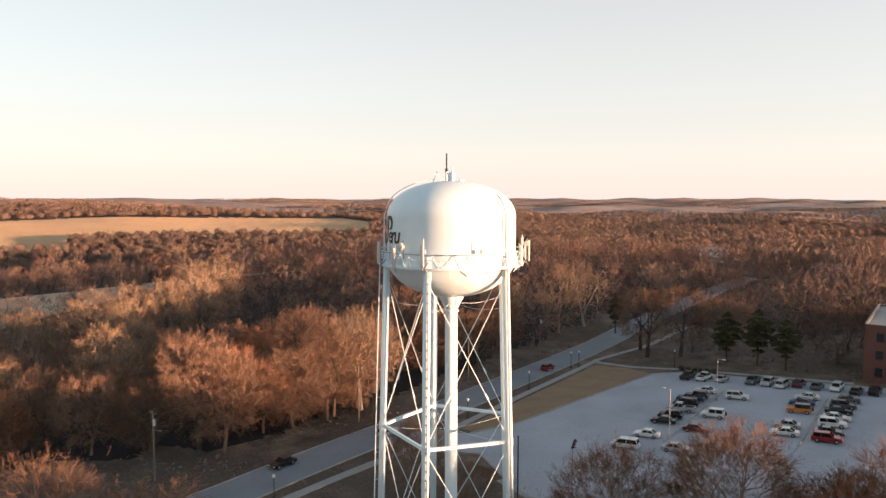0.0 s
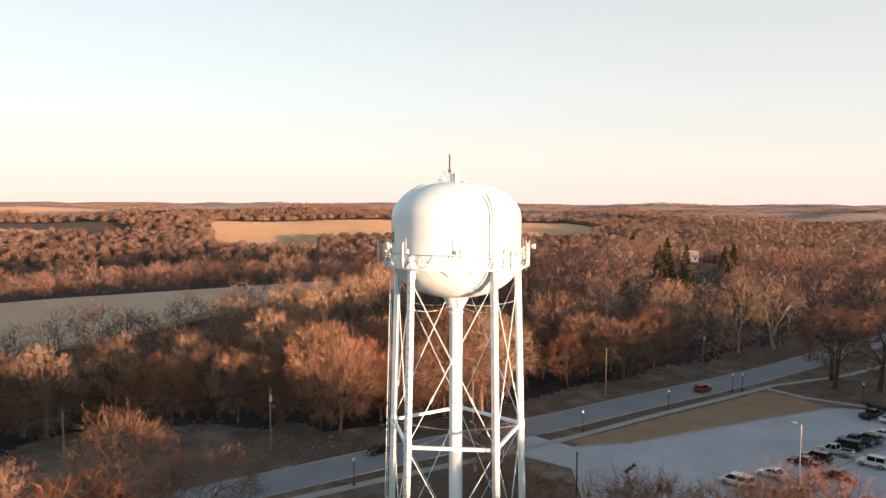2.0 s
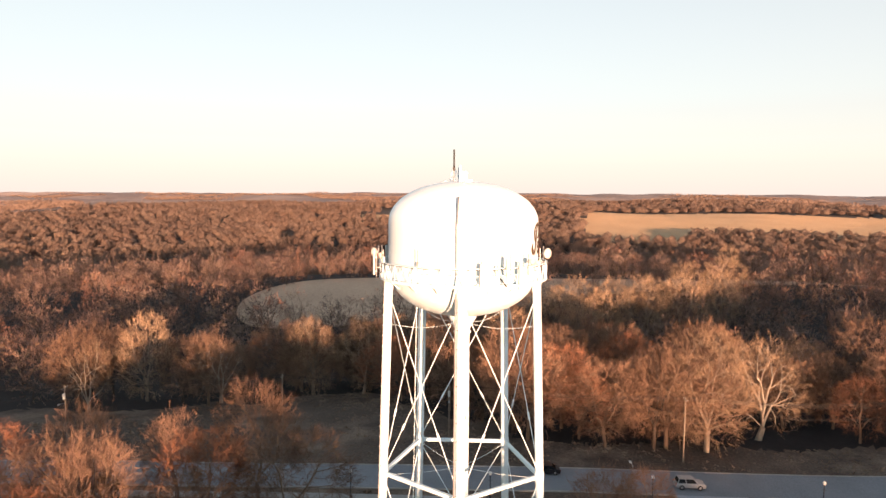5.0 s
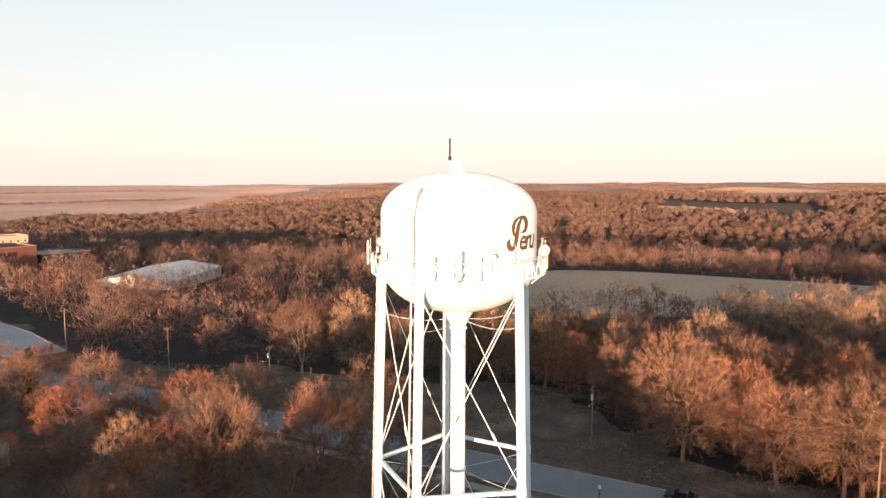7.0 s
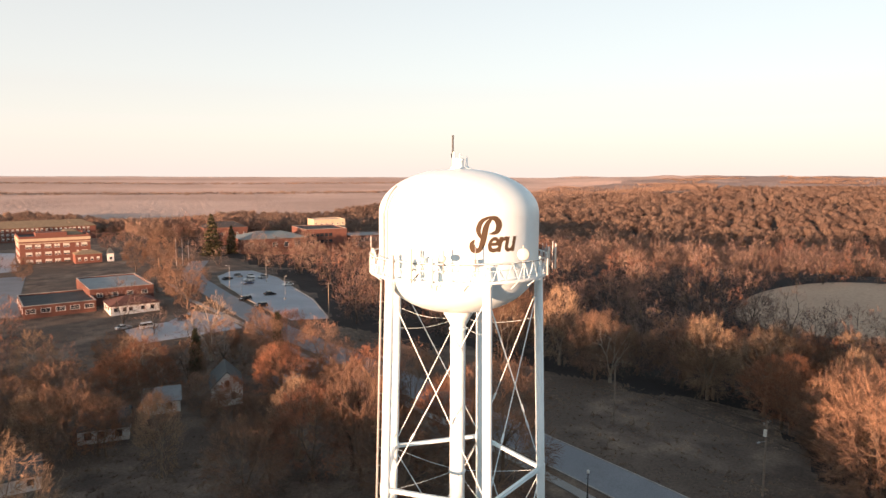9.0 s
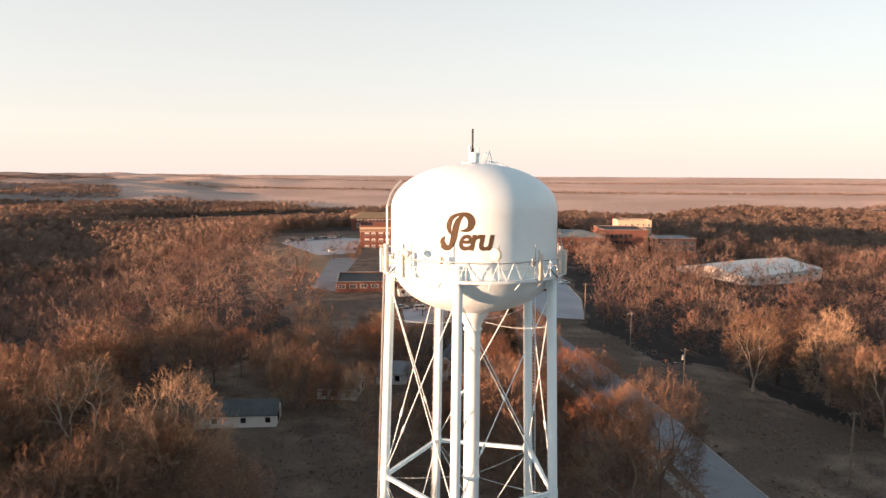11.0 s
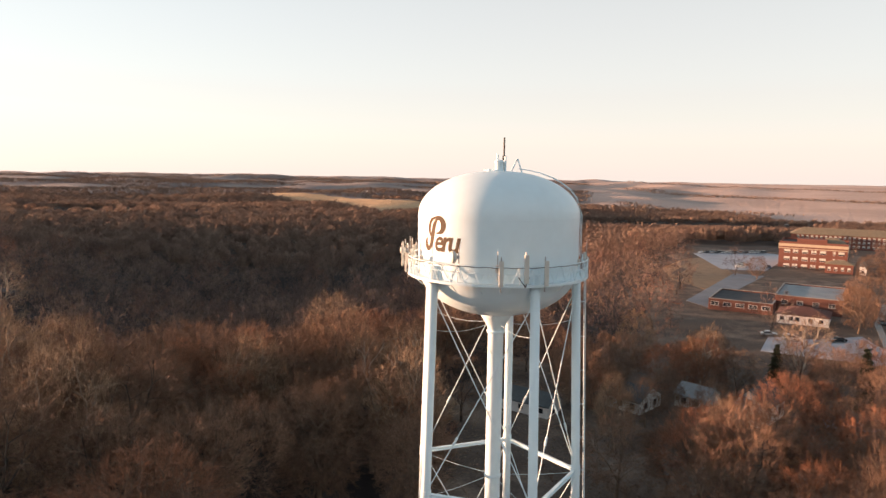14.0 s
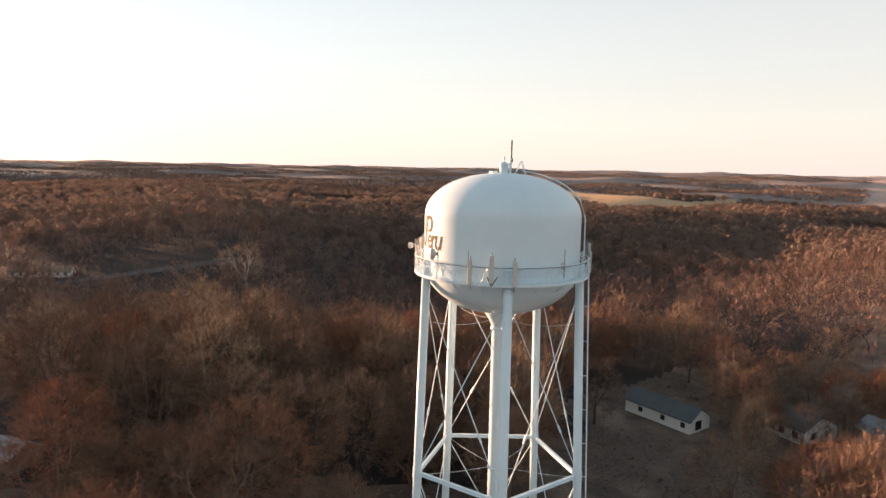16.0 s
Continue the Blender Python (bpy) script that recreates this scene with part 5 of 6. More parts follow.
def car(kind, colour, x, y, heading, lift=0.09):
    dx, dy = math.cos(radians(heading)), math.sin(radians(heading))
    hz = [float(height(x + dx * s, y + dy * s)) for s in (-1.5, 1.5)]
    lr = [float(height(x - dy * s, y + dx * s)) for s in (-0.8, 0.8)]
    m = pose(x, y, (hz[0] + hz[1]) / 2 + lift, 0, 0, heading) @ pose(0, 0, 0, math.degrees(math.atan2(lr[1] - lr[0], 1.6)), -math.degrees(math.atan2(hz[1] - hz[0], 3.0)), 0)
    if (kind, colour) not in MODELS:
        MODELS[kind, colour] = car_model(kind, colour)
        MODELS[kind, colour].matrix_basis = m
        return MODELS[kind, colour]
    return copy_thing(MODELS[kind, colour], m)


for row in (
    # along the far kerb of the lot
    ("pickup", "black", -7, 104.6, 84), ("pickup", "white", -3.2, 104.8, 80), ("sedan", "silver", 0.6, 105.2, 84), ("pickup", "grey", 7.2, 105.8, 264), ("suv", "silver", 10.4, 105.6, 264),
    ("van", "white", 13.4, 105.2, 84), ("suv", "maroon", 16.4, 107, 84), ("sedan", "grey", 20, 106.4, 84), ("suv", "white", 23.7, 106.6, 264), ("sedan", "black", 27.4, 105.4, 84), ("suv", "black", 30.6, 106.2, 84),
    # rows either side of the first divider
    ("sedan", "white", 0.2, 93.2, 186), ("suv", "grey", 0.1, 88, 186), ("pickup", "blue", -0.4, 85, 186), ("van", "black", -0.3, 81.5, 186), ("pickup", "silver", 0.1, 77.2, 186), ("suv", "black", -0.2, 71.8, 186),
    ("sedan", "black", -0.4, 68.4, 186), ("sedan", "white", -0.3, 59.3, 186), ("van", "white", -1.5, 52.2, 186), ("suv", "white", 7.4, 91, 6), ("jeep", "white", 6.6, 75.8, 186), ("sedan", "maroon", 6.4, 66.2, 6), ("sedan", "silver", 6.6, 54.4, 6),
    # second double row
    ("sedan", "white", 19.6, 96.6, 186), ("sedan", "blue", 19.4, 91.6, 186), ("jeep", "orange", 19.8, 86, 186), ("sedan", "silver", 19.5, 75.5, 186), ("sedan", "white", 19.9, 71, 186), ("sedan", "grey", 26.6, 97.4, 6),
    ("suv", "grey", 26.4, 92.6, 6), ("sedan", "black", 26.2, 88.4, 6), ("sedan", "white", 26.3, 83.8, 6), ("suv", "white", 26.2, 79.4, 6), ("sedan", "grey", 26.3, 74.6, 6), ("suv", "red", 26.5, 70.4, 6),
    # campus lot
    ("sedan", "black", -57, -236, 200), ("suv", "white", -64, -229, 10), ("sedan", "blue", -60.5, -221, 10), ("suv", "black", -48, -189, 14), ("suv", "black", -48.5, -175, 14), ("sedan", "black", -60, -196, 190),
    ("sedan", "white", -75, -214, 10), ("suv", "silver", -72, -234, 10), ("sedan", "white", -68, -238, 100), ("sedan", "grey", -63.5, -241, 100), ("van", "white", -10.5, -168, 180), ("sedan", "silver", -4, -171, 190), ("sedan", "black", -22, -172, 30),
    ("sedan", "black", -33.5, -206, 100), ("sedan", "white", 26.5, -322, 10), ("suv", "silver", 27, -326, 10), ("sedan", "white", 27, -330, 10), ("pickup", "grey", 27, -334, 10), ("suv", "blue", 14, -330, 100),
):
    car(*row)
for k in range(12):
    car(("sedan", "suv", "pickup", "van")[k % 4], ("white", "grey", "silver", "black", "white")[k % 5], 58 - k * 2.9, -384 - k * 2.2, 60)
car("suv", "red", -41.8, 98.7, 90, 0.11)
car("sedan", "black", -45.8, 14, 270, 0.11)
car("suv", "silver", -42, 36, 90, 0.11)
car("sedan", "grey", -31, -101.2, 192, 0.09)

# ---------------------------------------------------------------- kerbs, paths, lots
M_KERB = material("kerb_concrete", (0.42, 0.40, 0.37), 0.85, second=(0.28, 0.265, 0.245), scale=1.5, fine=0.1, bump=0.004)
for line in ([(-30, 46.2), (-25.2, 55), (-16.2, 106), (-10, 110.2), (48, 112.2)], [(3.3, 58), (3.3, 96)], [(22.9, 66), (22.9, 99)], [(53, 32.8), (-7, 26.8), (-22, 37.8), (-39, 32.8)]):
    ribbon("kerb", line, 0.16, 0.24, M_KERB, "worn pale concrete kerb", 0.3, 2.5, category="kerb")
for s in (-1, 1):
    ribbon("kerb", [(-43.6 + s * 4.3, 160), (-43.6 + s * 4.3, 47 if s > 0 else 0)], 0.14, 0.16, M_KERB, "low concrete kerb of the road", 0.3, 4, category="kerb")
    ribbon("kerb", [(-43.6 + s * 4.3, 33 if s > 0 else 0), (-43.6 + s * 4.3, 0), (-44.2 + s * 4.3, -35), (-45.4 + s * 4.3, -60), (-45.5 + s * 4.3, -85), (-45.2 + s * 4.3, -97)], 0.14, 0.16, M_KERB, "low concrete kerb of the road", 0.3, 4, category="kerb")
ribbon("pavement", [(-36, 114), (-24, 111.5), (-10, 113.5), (26, 114.2)], 0.8, 0.1, M_WALK, "concrete footpath along the lot", category="pavement")
ribbon("pavement", [(-36, 116), (-30, 140), (-28, 175)], 0.9, 0.1, M_WALK, "concrete footpath under park trees", category="pavement")
ribbon("pavement", [(-13, 30), (-4, 26), (8, 23)], 0.5, 0.1, M_WALK, "narrow concrete path to the compound", category="pavement")
ribbon("side_street", [(-41.8, -104.5), (-33, -101.5), (-22, -99)], 2.6, 0.07, M_ROAD, "short grey side street to the houses")
slab("campus_lot", [(-50, -152), (-48.6, -168), (-49.5, -191), (-52.5, -230), (-57, -248), (-65, -257), (-75, -256), (-79, -235), (-72, -183), (-62, -150)], 0.07, M_LOT, "pale asphalt campus parking lot", category="parking lot")
ribbon("kerb", [(-62, -150), (-72, -183), (-79, -235), (-75, -256)], 0.2, 0.22, M_KERB, "worn pale concrete kerb", 0.3, 3, category="kerb")
ribbon("kerb", [(-48.4, -158), (-49.3, -191), (-52.3, -230), (-56.8, -248)], 0.2, 0.22, M_KERB, "worn pale concrete kerb", 0.3, 3, category="kerb")
slab("side_lot", [(-4, -152), (-33.4, -150), (-33.6, -168), (-28, -183), (-17, -172), (-4, -170)], 0.06, M_LOT, "rough concrete yard", category="parking lot")
slab("campus_lawn", [(24, -290), (24, -240), (46, -262), (64, -312), (60, -345), (44, -376), (36, -330)], 0.05, M_LAWN, "tan winter lawn behind the campus blocks", category="lawn")
slab("rear_lot", [(14, -318), (34, -312), (62, -380), (30, -416), (10, -400)], 0.07, M_LOT, "asphalt lot behind the brick hall", category="parking lot")
slab("service_yard", [(20, -205), (30, -215), (26, -300), (12, -298), (19, -232)], 0.06, M_ROAD, "grey service drive", category="road")


# ---------------------------------------------------------------- lamps, poles and wires
M_WOODPOLE = material("creosoted_wood", (0.25, 0.205, 0.165), 0.9, second=(0.17, 0.135, 0.11), scale=0.6, fine=0.08, bump=0.01)
M_GLOBE = plain("frosted_globe", (0.85, 0.85, 0.83), 0.3)


def at_ground(x, y, turn=0.0):
    return pose(x, y, float(height(x, y)), 0, 0, turn)


def street_lamp():
    e = empty("street_lamp", Matrix(), "black post lamp with a white globe beside the footpath", "lamp", "street lamps")
    part("post", lathe([(0.2, -0.1), (0.2, 0.25), (0.13, 0.4), (0.1, 0.9), (0.065, 1.0), (0.055, 3.7), (0.09, 3.8), (0.11, 3.95), (0.0, 3.96)], 12), M_DARK, e, "black cast post", True)
    part("globe", lathe([(0.09, 3.95), (0.2, 4.08), (0.24, 4.25), (0.2, 4.42), (0.1, 4.52), (0.0, 4.54)], 16), M_GLOBE, e, "white globe", True)
    part("arm", tube((0, -0.35, 3.2), (0, 0.35, 3.2), 0.025, 0.025, 6), M_DARK, e)
    return e


first = street_lamp()
first.matrix_basis = at_ground(-35.9, 4.5)
for x, y in ((-35.9, 28.5), (-35.6, 53.3), (-36.2, 79.3), (-37.9, 104.6), (-36.6, 106.6), (-36.3, -16.4), (-36.2, -43), (-36, -68), (-35, -95), (-31, -140), (-14, 116), (-26, 150)):
    copy_thing(first, at_ground(x, y))


def lot_light(x, y, tall, turn):
    e = empty("lot_light", at_ground(x, y, turn), "grey steel parking lot light on a concrete base", "lamp", "parking lot lights")
    part("base", tube((0, 0, -0.2), (0, 0, 0.7), 0.3, 0.3, 14), M_WALK, e)
    part("pole", tube((0, 0, 0.6), (0, 0, tall), 0.09, 0.06, 8), M_STEEL, e)
    part("arm", tube((0, 0, tall - 0.1), (1.0, 0, tall), 0.04, 0.04, 6), M_STEEL, e)
    part("head", box((0.75, 0.32, 0.16), pose(1.25, 0, tall), 0.04), M_PANEL, e)


for x, y, h, a in ((4.0, 88, 9, 0), (3.3, 60.5, 9, 180), (-30.5, 24, 8, 180), (-47, -190, 9, 0), (-62, -186, 9, 90), (-52, -218, 9, 0), (-70, -225, 9, 180)):
    lot_light(x, y, h, a)


def flood_light(x, y, tall):
    e = empty("flood_light", at_ground(x, y, 20), "dark pole with three floodlight heads", "lamp")
    part("pole", tube((0, 0, -0.1), (0, 0, tall), 0.09, 0.07, 8), M_STEEL, e)
    part("crossbar", tube((0, -1.1, tall - 0.15), (0, 1.1, tall - 0.15), 0.05, 0.05, 6), M_STEEL, e)
    for s in (-1.1, 0, 1.1):
        part("head", tube((0.0, s, tall + 0.05), (0.35, s, tall + 0.4), 0.12, 0.26, 10), M_DARK, e)


flood_light(2.5, 23.8, 10.5)
e = empty("dark_pole", at_ground(-5.2, 22.6), "plain dark steel pole by the lot entrance", "pole")
part("shaft", tube((0, 0, -0.1), (0, 0, 10.8), 0.11, 0.09, 10), M_DARK, e)
part("cap", tube((0, 0, 10.75), (0, 0, 10.9), 0.13, 0.13, 10), M_DARK, e)


def utility_pole(x, y, tall, drum):
    e = empty("utility_pole", at_ground(x, y), "weathered wooden utility pole on the grass verge", "utility pole", "utility poles")
    part("pole", tube((0, 0, -0.3), (0, 0, tall), 0.17, 0.12, 10), M_WOODPOLE, e)
    part("crossarm", box((1.9, 0.1, 0.12), pose(0, 0, tall - 0.5), 0.01), M_WOODPOLE, e)
    for s in (-0.85, -0.3, 0.85):
        part("insulator", tube((s, 0, tall - 0.45), (s, 0, tall - 0.2), 0.05, 0.03, 6), M_PANEL, e)
    if drum:
        part("transformer", tube((0.36, 0, tall - 2.4), (0.36, 0, tall - 1.4), 0.23, 0.23, 12), M_PANEL, e, "grey transformer drum")
        part("luminaire", add_box(tube((0, 0, tall - 3.2), (1.8, 0, tall - 2.9), 0.035, 0.035, 6), (0.6, 0.25, 0.14), pose(2.0, 0, tall - 2.9)), M_STEEL, e)


POLES = [(-52, 152, 12), (-51, 111, 12), (-51.5, 76, 11.5), (-52.2, 38.5, 11.5), (-57.5, -2, 11.5), (-63.5, -34, 11.5), (-56, -71.6, 11.5), (-59, -106, 12), (-62, -150, 12)]
for i, (x, y, h) in enumerate(POLES):
    utility_pole(x, y, h, i in (1, 4, 6))
line = empty("power_line", Matrix(), "thin sagging power wires between wooden poles", "power line")
for (x0, y0, h0), (x1, y1, h1) in zip(POLES, POLES[1:]):
    for off, drop in ((-0.85, 0.2), (-0.3, 0.2), (0.85, 0.2), (0.0, 2.6)):
        a = Vector((x0 + off, y0, float(height(x0, y0)) + h0 - drop))
        b = Vector((x1 + off, y1, float(height(x1, y1)) + h1 - drop))
        part("wire", path_tube([a.lerp(b, k / 10) + Vector((0, 0, -0.9 * math.sin(math.pi * k / 10))) for k in range(11)], 0.026, 3), M_DARK, line)


# ---------------------------------------------------------------- buildings
M_BRICK = material("red_brick", (0.20, 0.084, 0.064), 0.9, second=(0.155, 0.066, 0.052), scale=2.2, fine=0.2, bump=0.01)
M_BRICK2 = material("brown_brick", (0.155, 0.07, 0.055), 0.9, second=(0.12, 0.056, 0.045), scale=2.5, fine=0.2, bump=0.01)
M_STONE = material("limestone_trim", (0.55, 0.45, 0.33), 0.85, second=(0.46, 0.37, 0.27), scale=1.5, fine=0.2)
M_ROOFGREY = material("grey_membrane_roof", (0.33, 0.34, 0.35), 0.85, second=(0.25, 0.26, 0.27), scale=5, fine=0.4)
M_ROOFDARK = material("dark_tar_roof", (0.045, 0.045, 0.05), 0.9, second=(0.075, 0.073, 0.075), scale=4, fine=0.4)
M_ROOFTAN = material("tan_shingles", (0.27, 0.21, 0.14), 0.9, second=(0.20, 0.155, 0.105), scale=2, fine=0.3, bump=0.02)
M_ROOFRED = material("brown_red_shingles", (0.13, 0.06, 0.05), 0.9, second=(0.09, 0.045, 0.04), scale=2, fine=0.3, bump=0.02)
M_ROOFGREEN = material("grey_green_metal_roof", (0.24, 0.28, 0.28), 0.6, second=(0.19, 0.22, 0.225), scale=3, fine=0.4)
M_SHINGLE = material("slate_grey_shingles", (0.10, 0.115, 0.12), 0.9, second=(0.07, 0.08, 0.085), scale=1.8, fine=0.3, bump=0.02)
M_WHITE = material("white_siding", (0.80, 0.79, 0.77), 0.75, second=(0.70, 0.69, 0.66), scale=1.8, fine=0.15, grain=0.12)
M_WINDOW = plain("window_glass", (0.03, 0.035, 0.045), 0.06)
M_BLIND = plain("window_blind", (0.66, 0.62, 0.55), 0.8)


def window_on(parent, m, w, h, blind=0.0, frame=None):
    """A window in a wall: m has its outward side along -y."""
    bm = bmesh.new()
    t = 0.09
    add_box(bm, (w + 2 * t, 0.16, t), m @ pose(0, 0, h / 2 + t / 2))
    add_box(bm, (w + 2 * t, 0.22, t), m @ pose(0, -0.03, -h / 2 - t / 2))
    for s in (-1, 1):
        add_box(bm, (t, 0.16, h), m @ pose(s * (w + t) / 2, 0, 0))
    add_box(bm, (0.05, 0.1, h), m)
    add_box(bm, (w, 0.1, 0.05), m)
    win = part("window", bm, frame or M_WHITE, parent)
    part("pane", box((w, 0.05, h), m), M_WINDOW, win)
    if blind:
        part("blind", box((w - 0.06, 0.02, h * blind), m @ pose(0, -0.036, h * (1 - blind) / 2)), M_BLIND, win)


SIDES = {"n": (0, 1, 180), "s": (0, -1, 0), "e": (1, 0, 90), "w": (-1, 0, -90)}


def building(name, label, x, y, w, d, h, turn=0.0, wall=None, roof="flat", roof_mat=None, rise=2.0, rows=(), trim=None, over=0.35, base=None, category="building", frame=None, parapet=0.5):
    """A house or hall: walls with thickness, roof, trim and windows. rows: (side, height, window size, places along the side from -1 to 1, blind)."""
    z = float(height(x, y)) if base is None else base
    B = empty(name, pose(x, y, z, 0, 0, turn), label, category)
    wall = wall or M_BRICK
    bm = bmesh.new()
    t = 0.35
    for sx, sy, lx, ly in ((0, 1, w, t), (0, -1, w, t), (1, 0, t, d - 2 * t), (-1, 0, t, d - 2 * t)):
        add_box(bm, (lx, ly, h + 1.2), pose(sx * (w - t) / 2, sy * (d - t) / 2, h / 2 - 0.6))
    if roof == "gable":
        for s in (-1, 1):
            a = [bm.verts.new((s * (w / 2 - k), yy, zz)) for k in (0, t) for yy, zz in ((-d / 2, h), (d / 2, h), (0, h + rise))]
            bm.faces.new(a[:3])
            bm.faces.new(a[3:][::-1])
            for i in range(3):
                j = (i + 1) % 3
                bm.faces.new((a[i], a[3 + i], a[3 + j], a[j]))
        bmesh.ops.recalc_face_normals(bm, faces=bm.faces[:])
    part("wall", bm, wall, B)
    rm = roof_mat or M_ROOFGREY
    bm = bmesh.new()
    if roof == "flat":
        add_box(bm, (w - 2 * t, d - 2 * t, 0.2), pose(0, 0, h - parapet))
        part("roof", bm, rm, B)
        bm = bmesh.new()
        for sx, sy, lx, ly in ((0, 1, w + 0.12, t + 0.12), (0, -1, w + 0.12, t + 0.12), (1, 0, t + 0.12, d - 2 * t - 0.12), (-1, 0, t + 0.12, d - 2 * t - 0.12)):
            add_box(bm, (lx, ly, 0.16), pose(sx * (w - t) / 2, sy * (d - t) / 2, h + 0.08))
        part("coping", bm, trim or M_WALK, B)
    else:
        W, D = w / 2 + over, d / 2 + over
        zz = h - over * rise / (d / 2)
        r = 0.0 if roof == "gable" else min(W, D) * 0.9
        th = 0.16
        pts = [(-W, -D, zz), (W, -D, zz), (W, D, zz), (-W, D, zz), (-W + r, 0, h + rise), (W - r, 0, h + rise)]
        up = [bm.verts.new((a, b, c + th)) for a, b, c in pts]
        lo = [bm.verts.new(p) for p in pts]
        faces = [(0, 1, 5, 4), (2, 3, 4, 5), (1, 2, 5), (3, 0, 4)] if roof == "hip" else [(0, 1, 5, 4), (2, 3, 4, 5)]
        for f in faces:
            bm.faces.new([up[i] for i in f])
            bm.faces.new([lo[i] for i in reversed(f)])
        edge = [(0, 1), (1, 2), (2, 3), (3, 0)] if roof == "hip" else [(0, 1), (1, 5), (5, 2), (2, 3), (3, 4), (4, 0)]
        for i, j in edge:
            bm.faces.new((lo[i], lo[j], up[j], up[i]))
        part("roof", bm, rm, B)
    for side, zc, (ww, wh), places, blind in rows:
        sx, sy, a = SIDES[side]
        half = (w if sy else d) / 2
        for p in places:
            px = p * half
            m = pose(sx * w / 2 if sx else px, sy * d / 2 if sy else px, zc, 0, 0, a)
            window_on(B, m, ww, wh, blind, frame)
    return B, z


def even(n, lo=-0.85, hi=0.85):
    return [lo + (hi - lo) * k / (n - 1) for k in range(n)]


# red brick classroom hall with a pale cornice
big, small = (-0.75, -0.22, 0.30, 0.82), (-0.54, -0.46, -0.01, 0.08, 0.62)
rows = []
for zc in (10.0, 6.2, 2.4):
    rows += [("n", zc, (2.6, 1.7), [-p for p in big], 0.6), ("n", zc, (0.9, 1.7), [-p for p in small], 0.6), ("e", zc, (1.2, 1.7), even(6), 0.5), ("w", zc, (1.2, 1.7), even(6), 0.5)]
B, z = building("classroom_hall", "three-storey red brick classroom hall with a pale stone cornice", -4.8, -356, 31.5, 26, 15, 0, M_BRICK, "flat", M_ROOFDARK, rows=rows, trim=M_BRICK, parapet=1.0, base=-1.4)
for zc, th in ((11.6, 0.45), (13.3, 1.4)):
    for size, m in (((32, 0.3, th), pose(0, 13.1, zc)), ((0.3, 25.8, th), pose(15.9, 0, zc)), ((0.3, 25.8, th), pose(-15.9, 0, zc))):
        part("cornice", box(size, m, 0.04), M_STONE, B, "pale limestone band")
part("penthouse", box((14, 9, 2.2), pose(1, 2, 15.2)), M_BRICK, B)
r1 = bmesh.new()
bmesh.ops.create_cone(r1, cap_ends=True, segments=4, radius1=9.5, radius2=3, depth=2.6, matrix=pose(-8, -2, 15.6, 0, 0, 45))
part("hipped_roof", r1, M_ROOFTAN, B)
building("brick_annex", "small brick entrance block with a tan roof", -17.5, -333, 12, 9, 4.6, 0, M_BRICK, "hip", M_ROOFTAN, 1.6, rows=[("n", 2.2, (1.1, 1.6), even(4, -0.7, 0.7), 0.5)])
building("kiosk", "small white kiosk with a pointed roof", -27.5, -330, 3, 3, 4.6, 0, M_WHITE, "hip", M_SHINGLE, 2.2, rows=[("n", 1.7, (1.2, 1.4), (0,), 0)])
building("dormitory", "long red brick dormitory with a tan hipped roof", -14, -512, 66, 18, 10.5, 2, M_BRICK, "hip", M_ROOFTAN, 4.0, rows=[("n", zc, (1.4, 1.6), even(20), 0.5) for zc in (8.6, 5.6, 2.6)], over=0.8)
# low flat-roofed block and its white annex
building("low_block", "low brown brick block with a pale grey flat roof", -11.5, -228, 21, 32, 5.6, 0, M_BRICK2, "flat", M_ROOFGREY, rows=[("n", 3.4, (1.8, 1.3), even(4, -0.7, 0.7), 0), ("w", 3.2, (1.6, 1.4), even(6), 0.3)])
building("low_block", "low brown brick block with a dark flat roof", 9, -215, 21, 25, 3.9, 0, M_BRICK2, "flat", M_ROOFDARK, rows=[("n", 2.2, (2.6, 1.3), even(5, -0.8, 0.8), 0), ("e", 2.2, (2.0, 1.3), even(4), 0)], trim=M_KERB)
building("white_annex", "single-storey white annex with a brown-red roof", -11.5, -197.5, 15, 13, 3.0, 0, M_WHITE, "hip", M_ROOFRED, 2.0, rows=[("n", 1.7, (1.0, 1.1), (-0.7, -0.3, 0.2, 0.45, 0.8), 0), ("e", 1.7, (1.0, 1.1), (-0.3, 0.4), 0)], frame=M_DARK)
# sports and library halls
building("gym_hall", "broad brick gymnasium with a grey-green hipped roof", -113, -330, 38, 26, 9, -8, M_BRICK2, "hip", M_ROOFGREEN, 3.2, rows=[("n", 5.5, (2.4, 2.6), even(5, -0.7, 0.7), 0), ("w", 5.5, (2.2, 2.4), even(4), 0)])
building("brick_hall", "flat-roofed brick hall with dark recessed windows", -147, -334, 26, 30, 15, -8, M_BRICK2, "flat", M_ROOFDARK, rows=[("n", zc, (2.0, 1.7), even(6, -0.2, 0.85), 0) for zc in (11.5, 7.5)] + [("e", 7, (3.5, 7.5), (0.4,), 0), ("w", 9, (1.8, 1.8), even(5), 0)], frame=M_DARK)
building("glass_hall", "modern hall with white-framed glass bays", -178, -334, 26, 26, 11.5, -8, M_BRICK2, "flat", M_ROOFGREY, rows=[("n", zc, (3.2, 2.4), even(6, -0.8, 0.8), 0) for zc in (8.8, 5.2)] + [("e", 8, (3, 2.2), even(4), 0)])
building("plant_room", "pale rooftop plant building catching the sun", -168, -366, 22, 14, 18.5, -8, M_STONE, "flat", M_ROOFGREY, rows=[("n", 15.5, (1.2, 1.2), even(6), 0)])
building("brick_tower_house", "brick house with a pale chimney behind the gymnasium", -100, -372, 26, 16, 11, -8, M_BRICK2, "hip", M_ROOFDARK, 3.0, rows=[("n", 7, (1.3, 1.6), even(6), 0)])
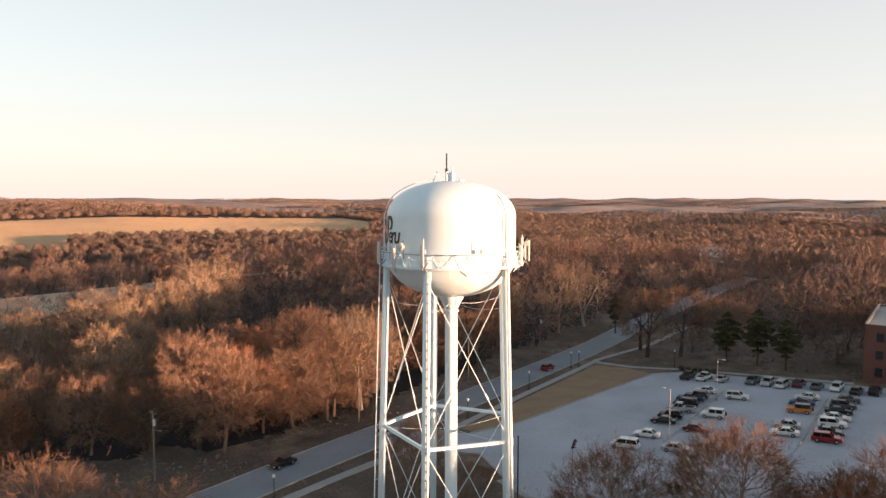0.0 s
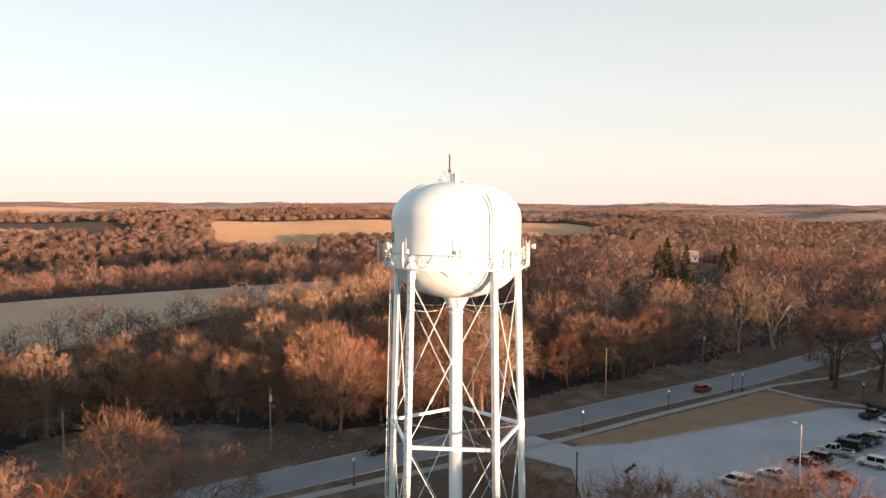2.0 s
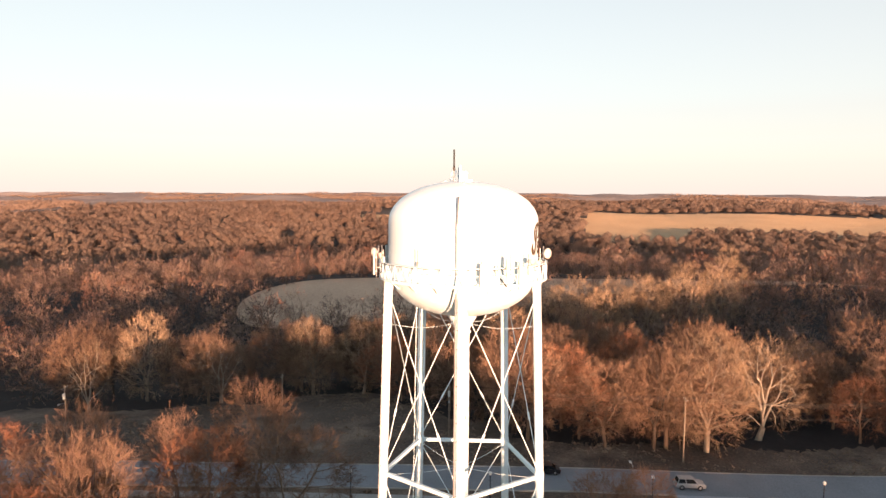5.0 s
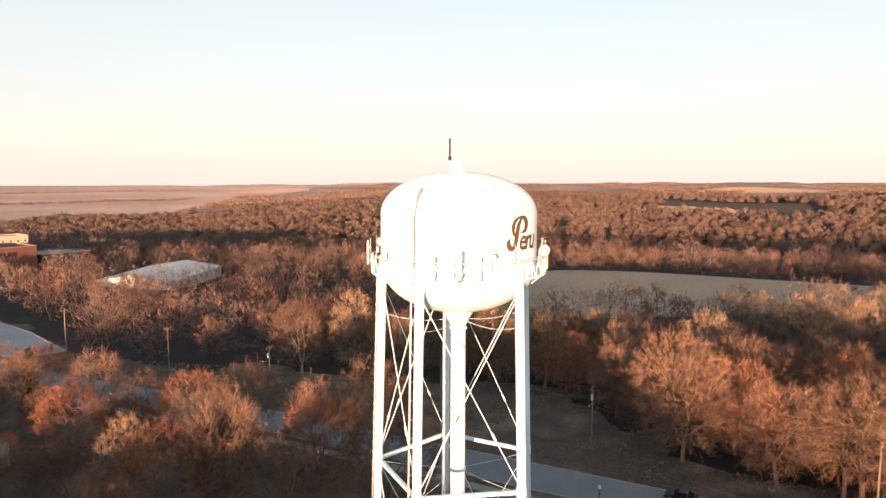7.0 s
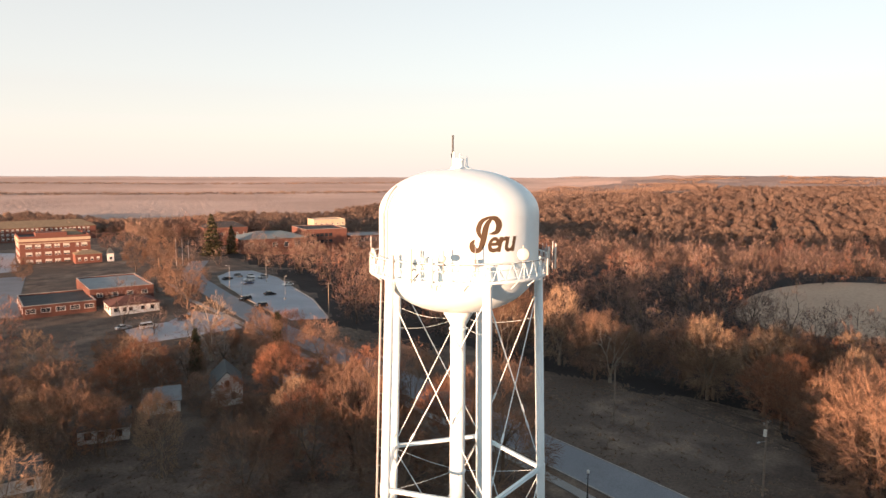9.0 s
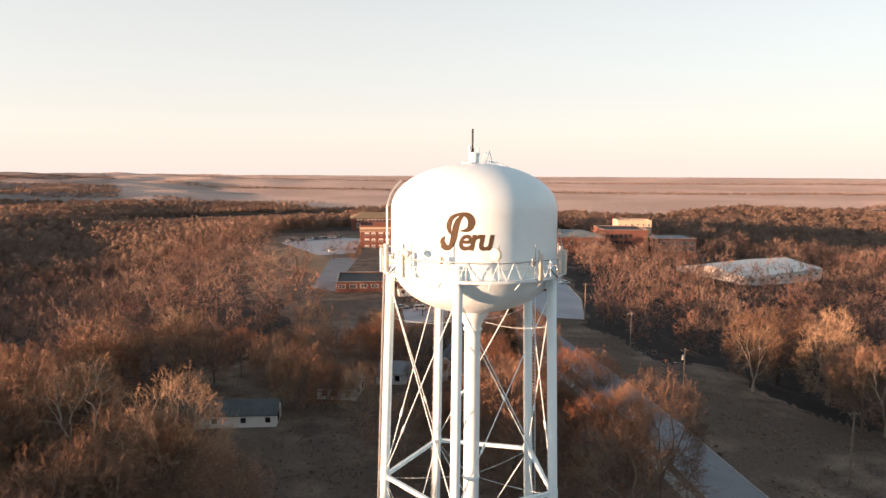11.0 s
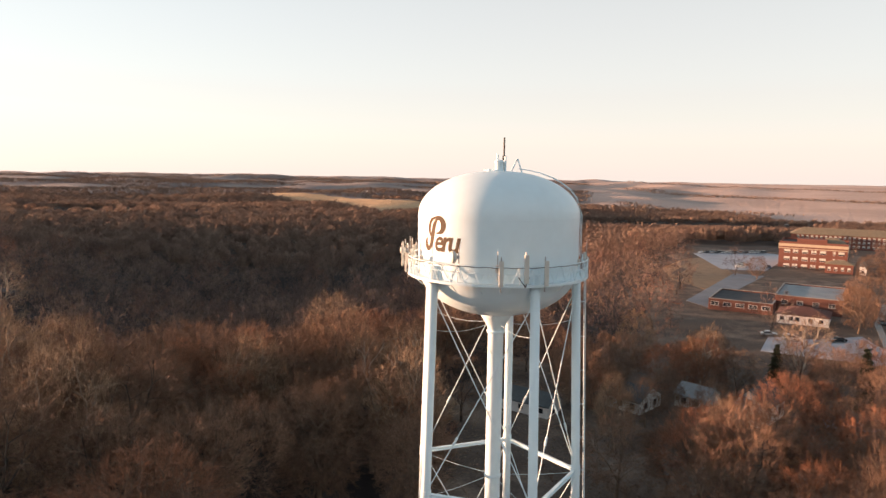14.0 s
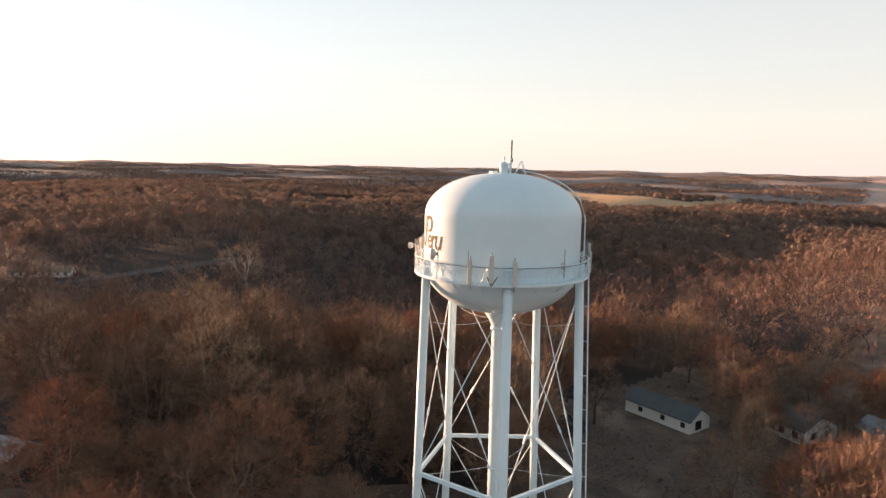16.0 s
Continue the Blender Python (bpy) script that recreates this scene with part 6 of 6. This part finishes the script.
building("field_house", "large low field house with a white roof", -188, -262, 62, 40, 4.5, 24, M_WHITE, "gable", M_WHITE, 3.2, rows=[("n", 2.4, (2, 1.2), even(8), 0)])
# brick hall north of the lot
B, z = building("brick_hall", "three-storey dark red brick hall beside the parking lot", 46.5, 133, 38, 34, 13, 0, M_BRICK2, "flat", M_ROOFGREY, rows=[("w", zc, (1.2, 1.7), even(7), 0) for zc in (10.3, 6.4, 2.6)] + [("s", zc, (1.2, 1.7), even(8), 0) for zc in (10.3, 6.4, 2.6)], frame=M_DARK)
for ax, ay in ((-14, 4), (-11, 8), (-6, 2)):
    part("roof_unit", box((2.2, 1.8, 1.4), pose(ax, ay, 13.3), 0.05), M_PANEL, B, "pale rooftop air unit")
# houses and sheds
building("long_shed", "long white shed with a slate-grey gable roof", 33.7, -76.6, 15.5, 6.4, 2.5, -2, M_WHITE, "gable", M_SHINGLE, 1.9, rows=[("n", 1.4, (0.8, 0.8), (-0.8, -0.2, 0.5), 0), ("w", 1.3, (0.7, 1.6), (0.0, 0.3), 0)], category="shed", frame=M_DARK)
building("white_house", "single-storey white house with a grey roof among trees", 14, -91.5, 8.5, 9, 2.7, -14, M_WHITE, "gable", M_SHINGLE, 2.2, rows=[("n", 1.5, (1.0, 1.1), (-0.6, 0.1, 0.6), 0), ("e", 1.5, (0.9, 1.1), (-0.4, 0.4), 0), ("w", 1.5, (0.9, 1.1), (-0.4, 0.4), 0)], category="house", frame=M_DARK)
building("white_house", "small white house with a weathered grey roof", 2, -99, 7, 7, 2.6, -14, M_WHITE, "gable", M_ROOFGREY, 1.9, rows=[("n", 1.5, (0.9, 1.1), (-0.4, 0.4), 0)], category="house", frame=M_DARK)
building("white_house", "tall narrow white house with a steep grey gable", -10.5, -96, 10, 6.2, 4.2, 75, M_WHITE, "gable", M_SHINGLE, 3.0, rows=[("e", 4.7, (0.7, 1.2), (0.0,), 0), ("e", 2.0, (0.8, 1.2), (-0.4, 0.4), 0), ("n", 2.2, (0.9, 1.2), (-0.5, 0.5), 0), ("s", 2.2, (0.9, 1.2), (-0.5, 0.5), 0)], category="house", frame=M_DARK)
building("garden_hut", "small dark hut with a pale metal roof", 66.5, 33, 6, 5, 2.3, 30, M_WOODPOLE, "gable", M_ROOFGREY, 1.4, category="shed")
building("ranch_house", "long low cream house in the far trees", 306, 6, 26, 7, 2.6, 62, M_WHITE, "gable", M_ROOFTAN, 2.0, rows=[("n", 1.8, (1.4, 1.2), even(8), 0)], category="house")
building("farmhouse", "white farmhouse with a pale metal gable roof in the woods", -200, 300, 9.5, 7.5, 3.2, 40, M_WHITE, "gable", M_ROOFGREY, 3.4, rows=[("s", 1.8, (1, 1.4), even(3, -0.6, 0.6), 0), ("w", 2.2, (1, 1.4), (0,), 0)], category="house")
building("farmhouse", "house with a rusty red roof among the trees", -215, 345, 11, 8, 4, 20, M_BRICK2, "gable", M_ROOFRED, 2.6, rows=[("s", 2, (1, 1.2), even(3, -0.6, 0.6), 0)], category="house")
building("suburban_house", "pale house with a grey roof under bare trees", -98, 455, 16, 10, 8, 12, M_WHITE, "gable", M_ROOFGREY, 3.0, rows=[("s", 2.6, (1.2, 1.3), even(4, -0.7, 0.7), 0)], category="house")
building("suburban_house", "low white house with a grey roof under bare trees", -6, 378, 24, 11, 5.5, -8, M_WHITE, "gable", M_ROOFGREY, 2.4, rows=[("s", 2.0, (1.4, 1.3), even(5, -0.7, 0.7), 0)], category="house")
ribbon("far_road", [(318, 60), (292, 18), (278, -20), (268, -60), (262, -92)], 4.2, 0.3, M_ROOFDARK, "dark asphalt road beyond the woods", 0.5)
for x, y in ((-50, -290), (-52.5, -288.5), (-55, -287)):
    e = empty("flagpole", at_ground(x, y), "slender white flagpole on the campus lawn", "flagpole", "flagpoles")
    part("pole", tube((0, 0, -0.1), (0, 0, 13), 0.1, 0.05, 8), M_WHITE, e)
    part("ball", lathe([(0, 12.95), (0.12, 13.05), (0.12, 13.15), (0, 13.25)], 8), M_STONE, e)
e = empty("signboard", at_ground(-33, 31, 80), "small white signboard by the lot entrance", "sign")
part("board", box((1.6, 0.08, 0.9), pose(0, 0, 1.3), 0.02), M_WHITE, e)
for s in (-0.7, 0.7):
    part("post", tube((s, 0, -0.1), (s, 0, 1.75), 0.05, 0.05, 6), M_WHITE, e)
for x in np.arange(-11, -3, 1.55):
    e = empty("shrub", at_ground(float(x), 112.6), "low dark clipped shrub by the lot", "shrub", "shrubs by the lot")
    rng = np.random.default_rng(int(x * 10) + 500)
    c = rng.normal(size=(160, 3)) * (0.36, 0.36, 0.26) + (0, 0, 0.45)
    s = rng.normal(size=(160, 3)) * 0.12
    o = new("leaves", soup("leaves", np.stack([c - s, c + s, c + rng.normal(size=(160, 3)) * 0.2], 1), [M_NEEDLE]))
    o.parent = e
    part("stem", tube((0, 0, -0.1), (0, 0, 0.4), 0.04, 0.03, 5), M_BARK, e)
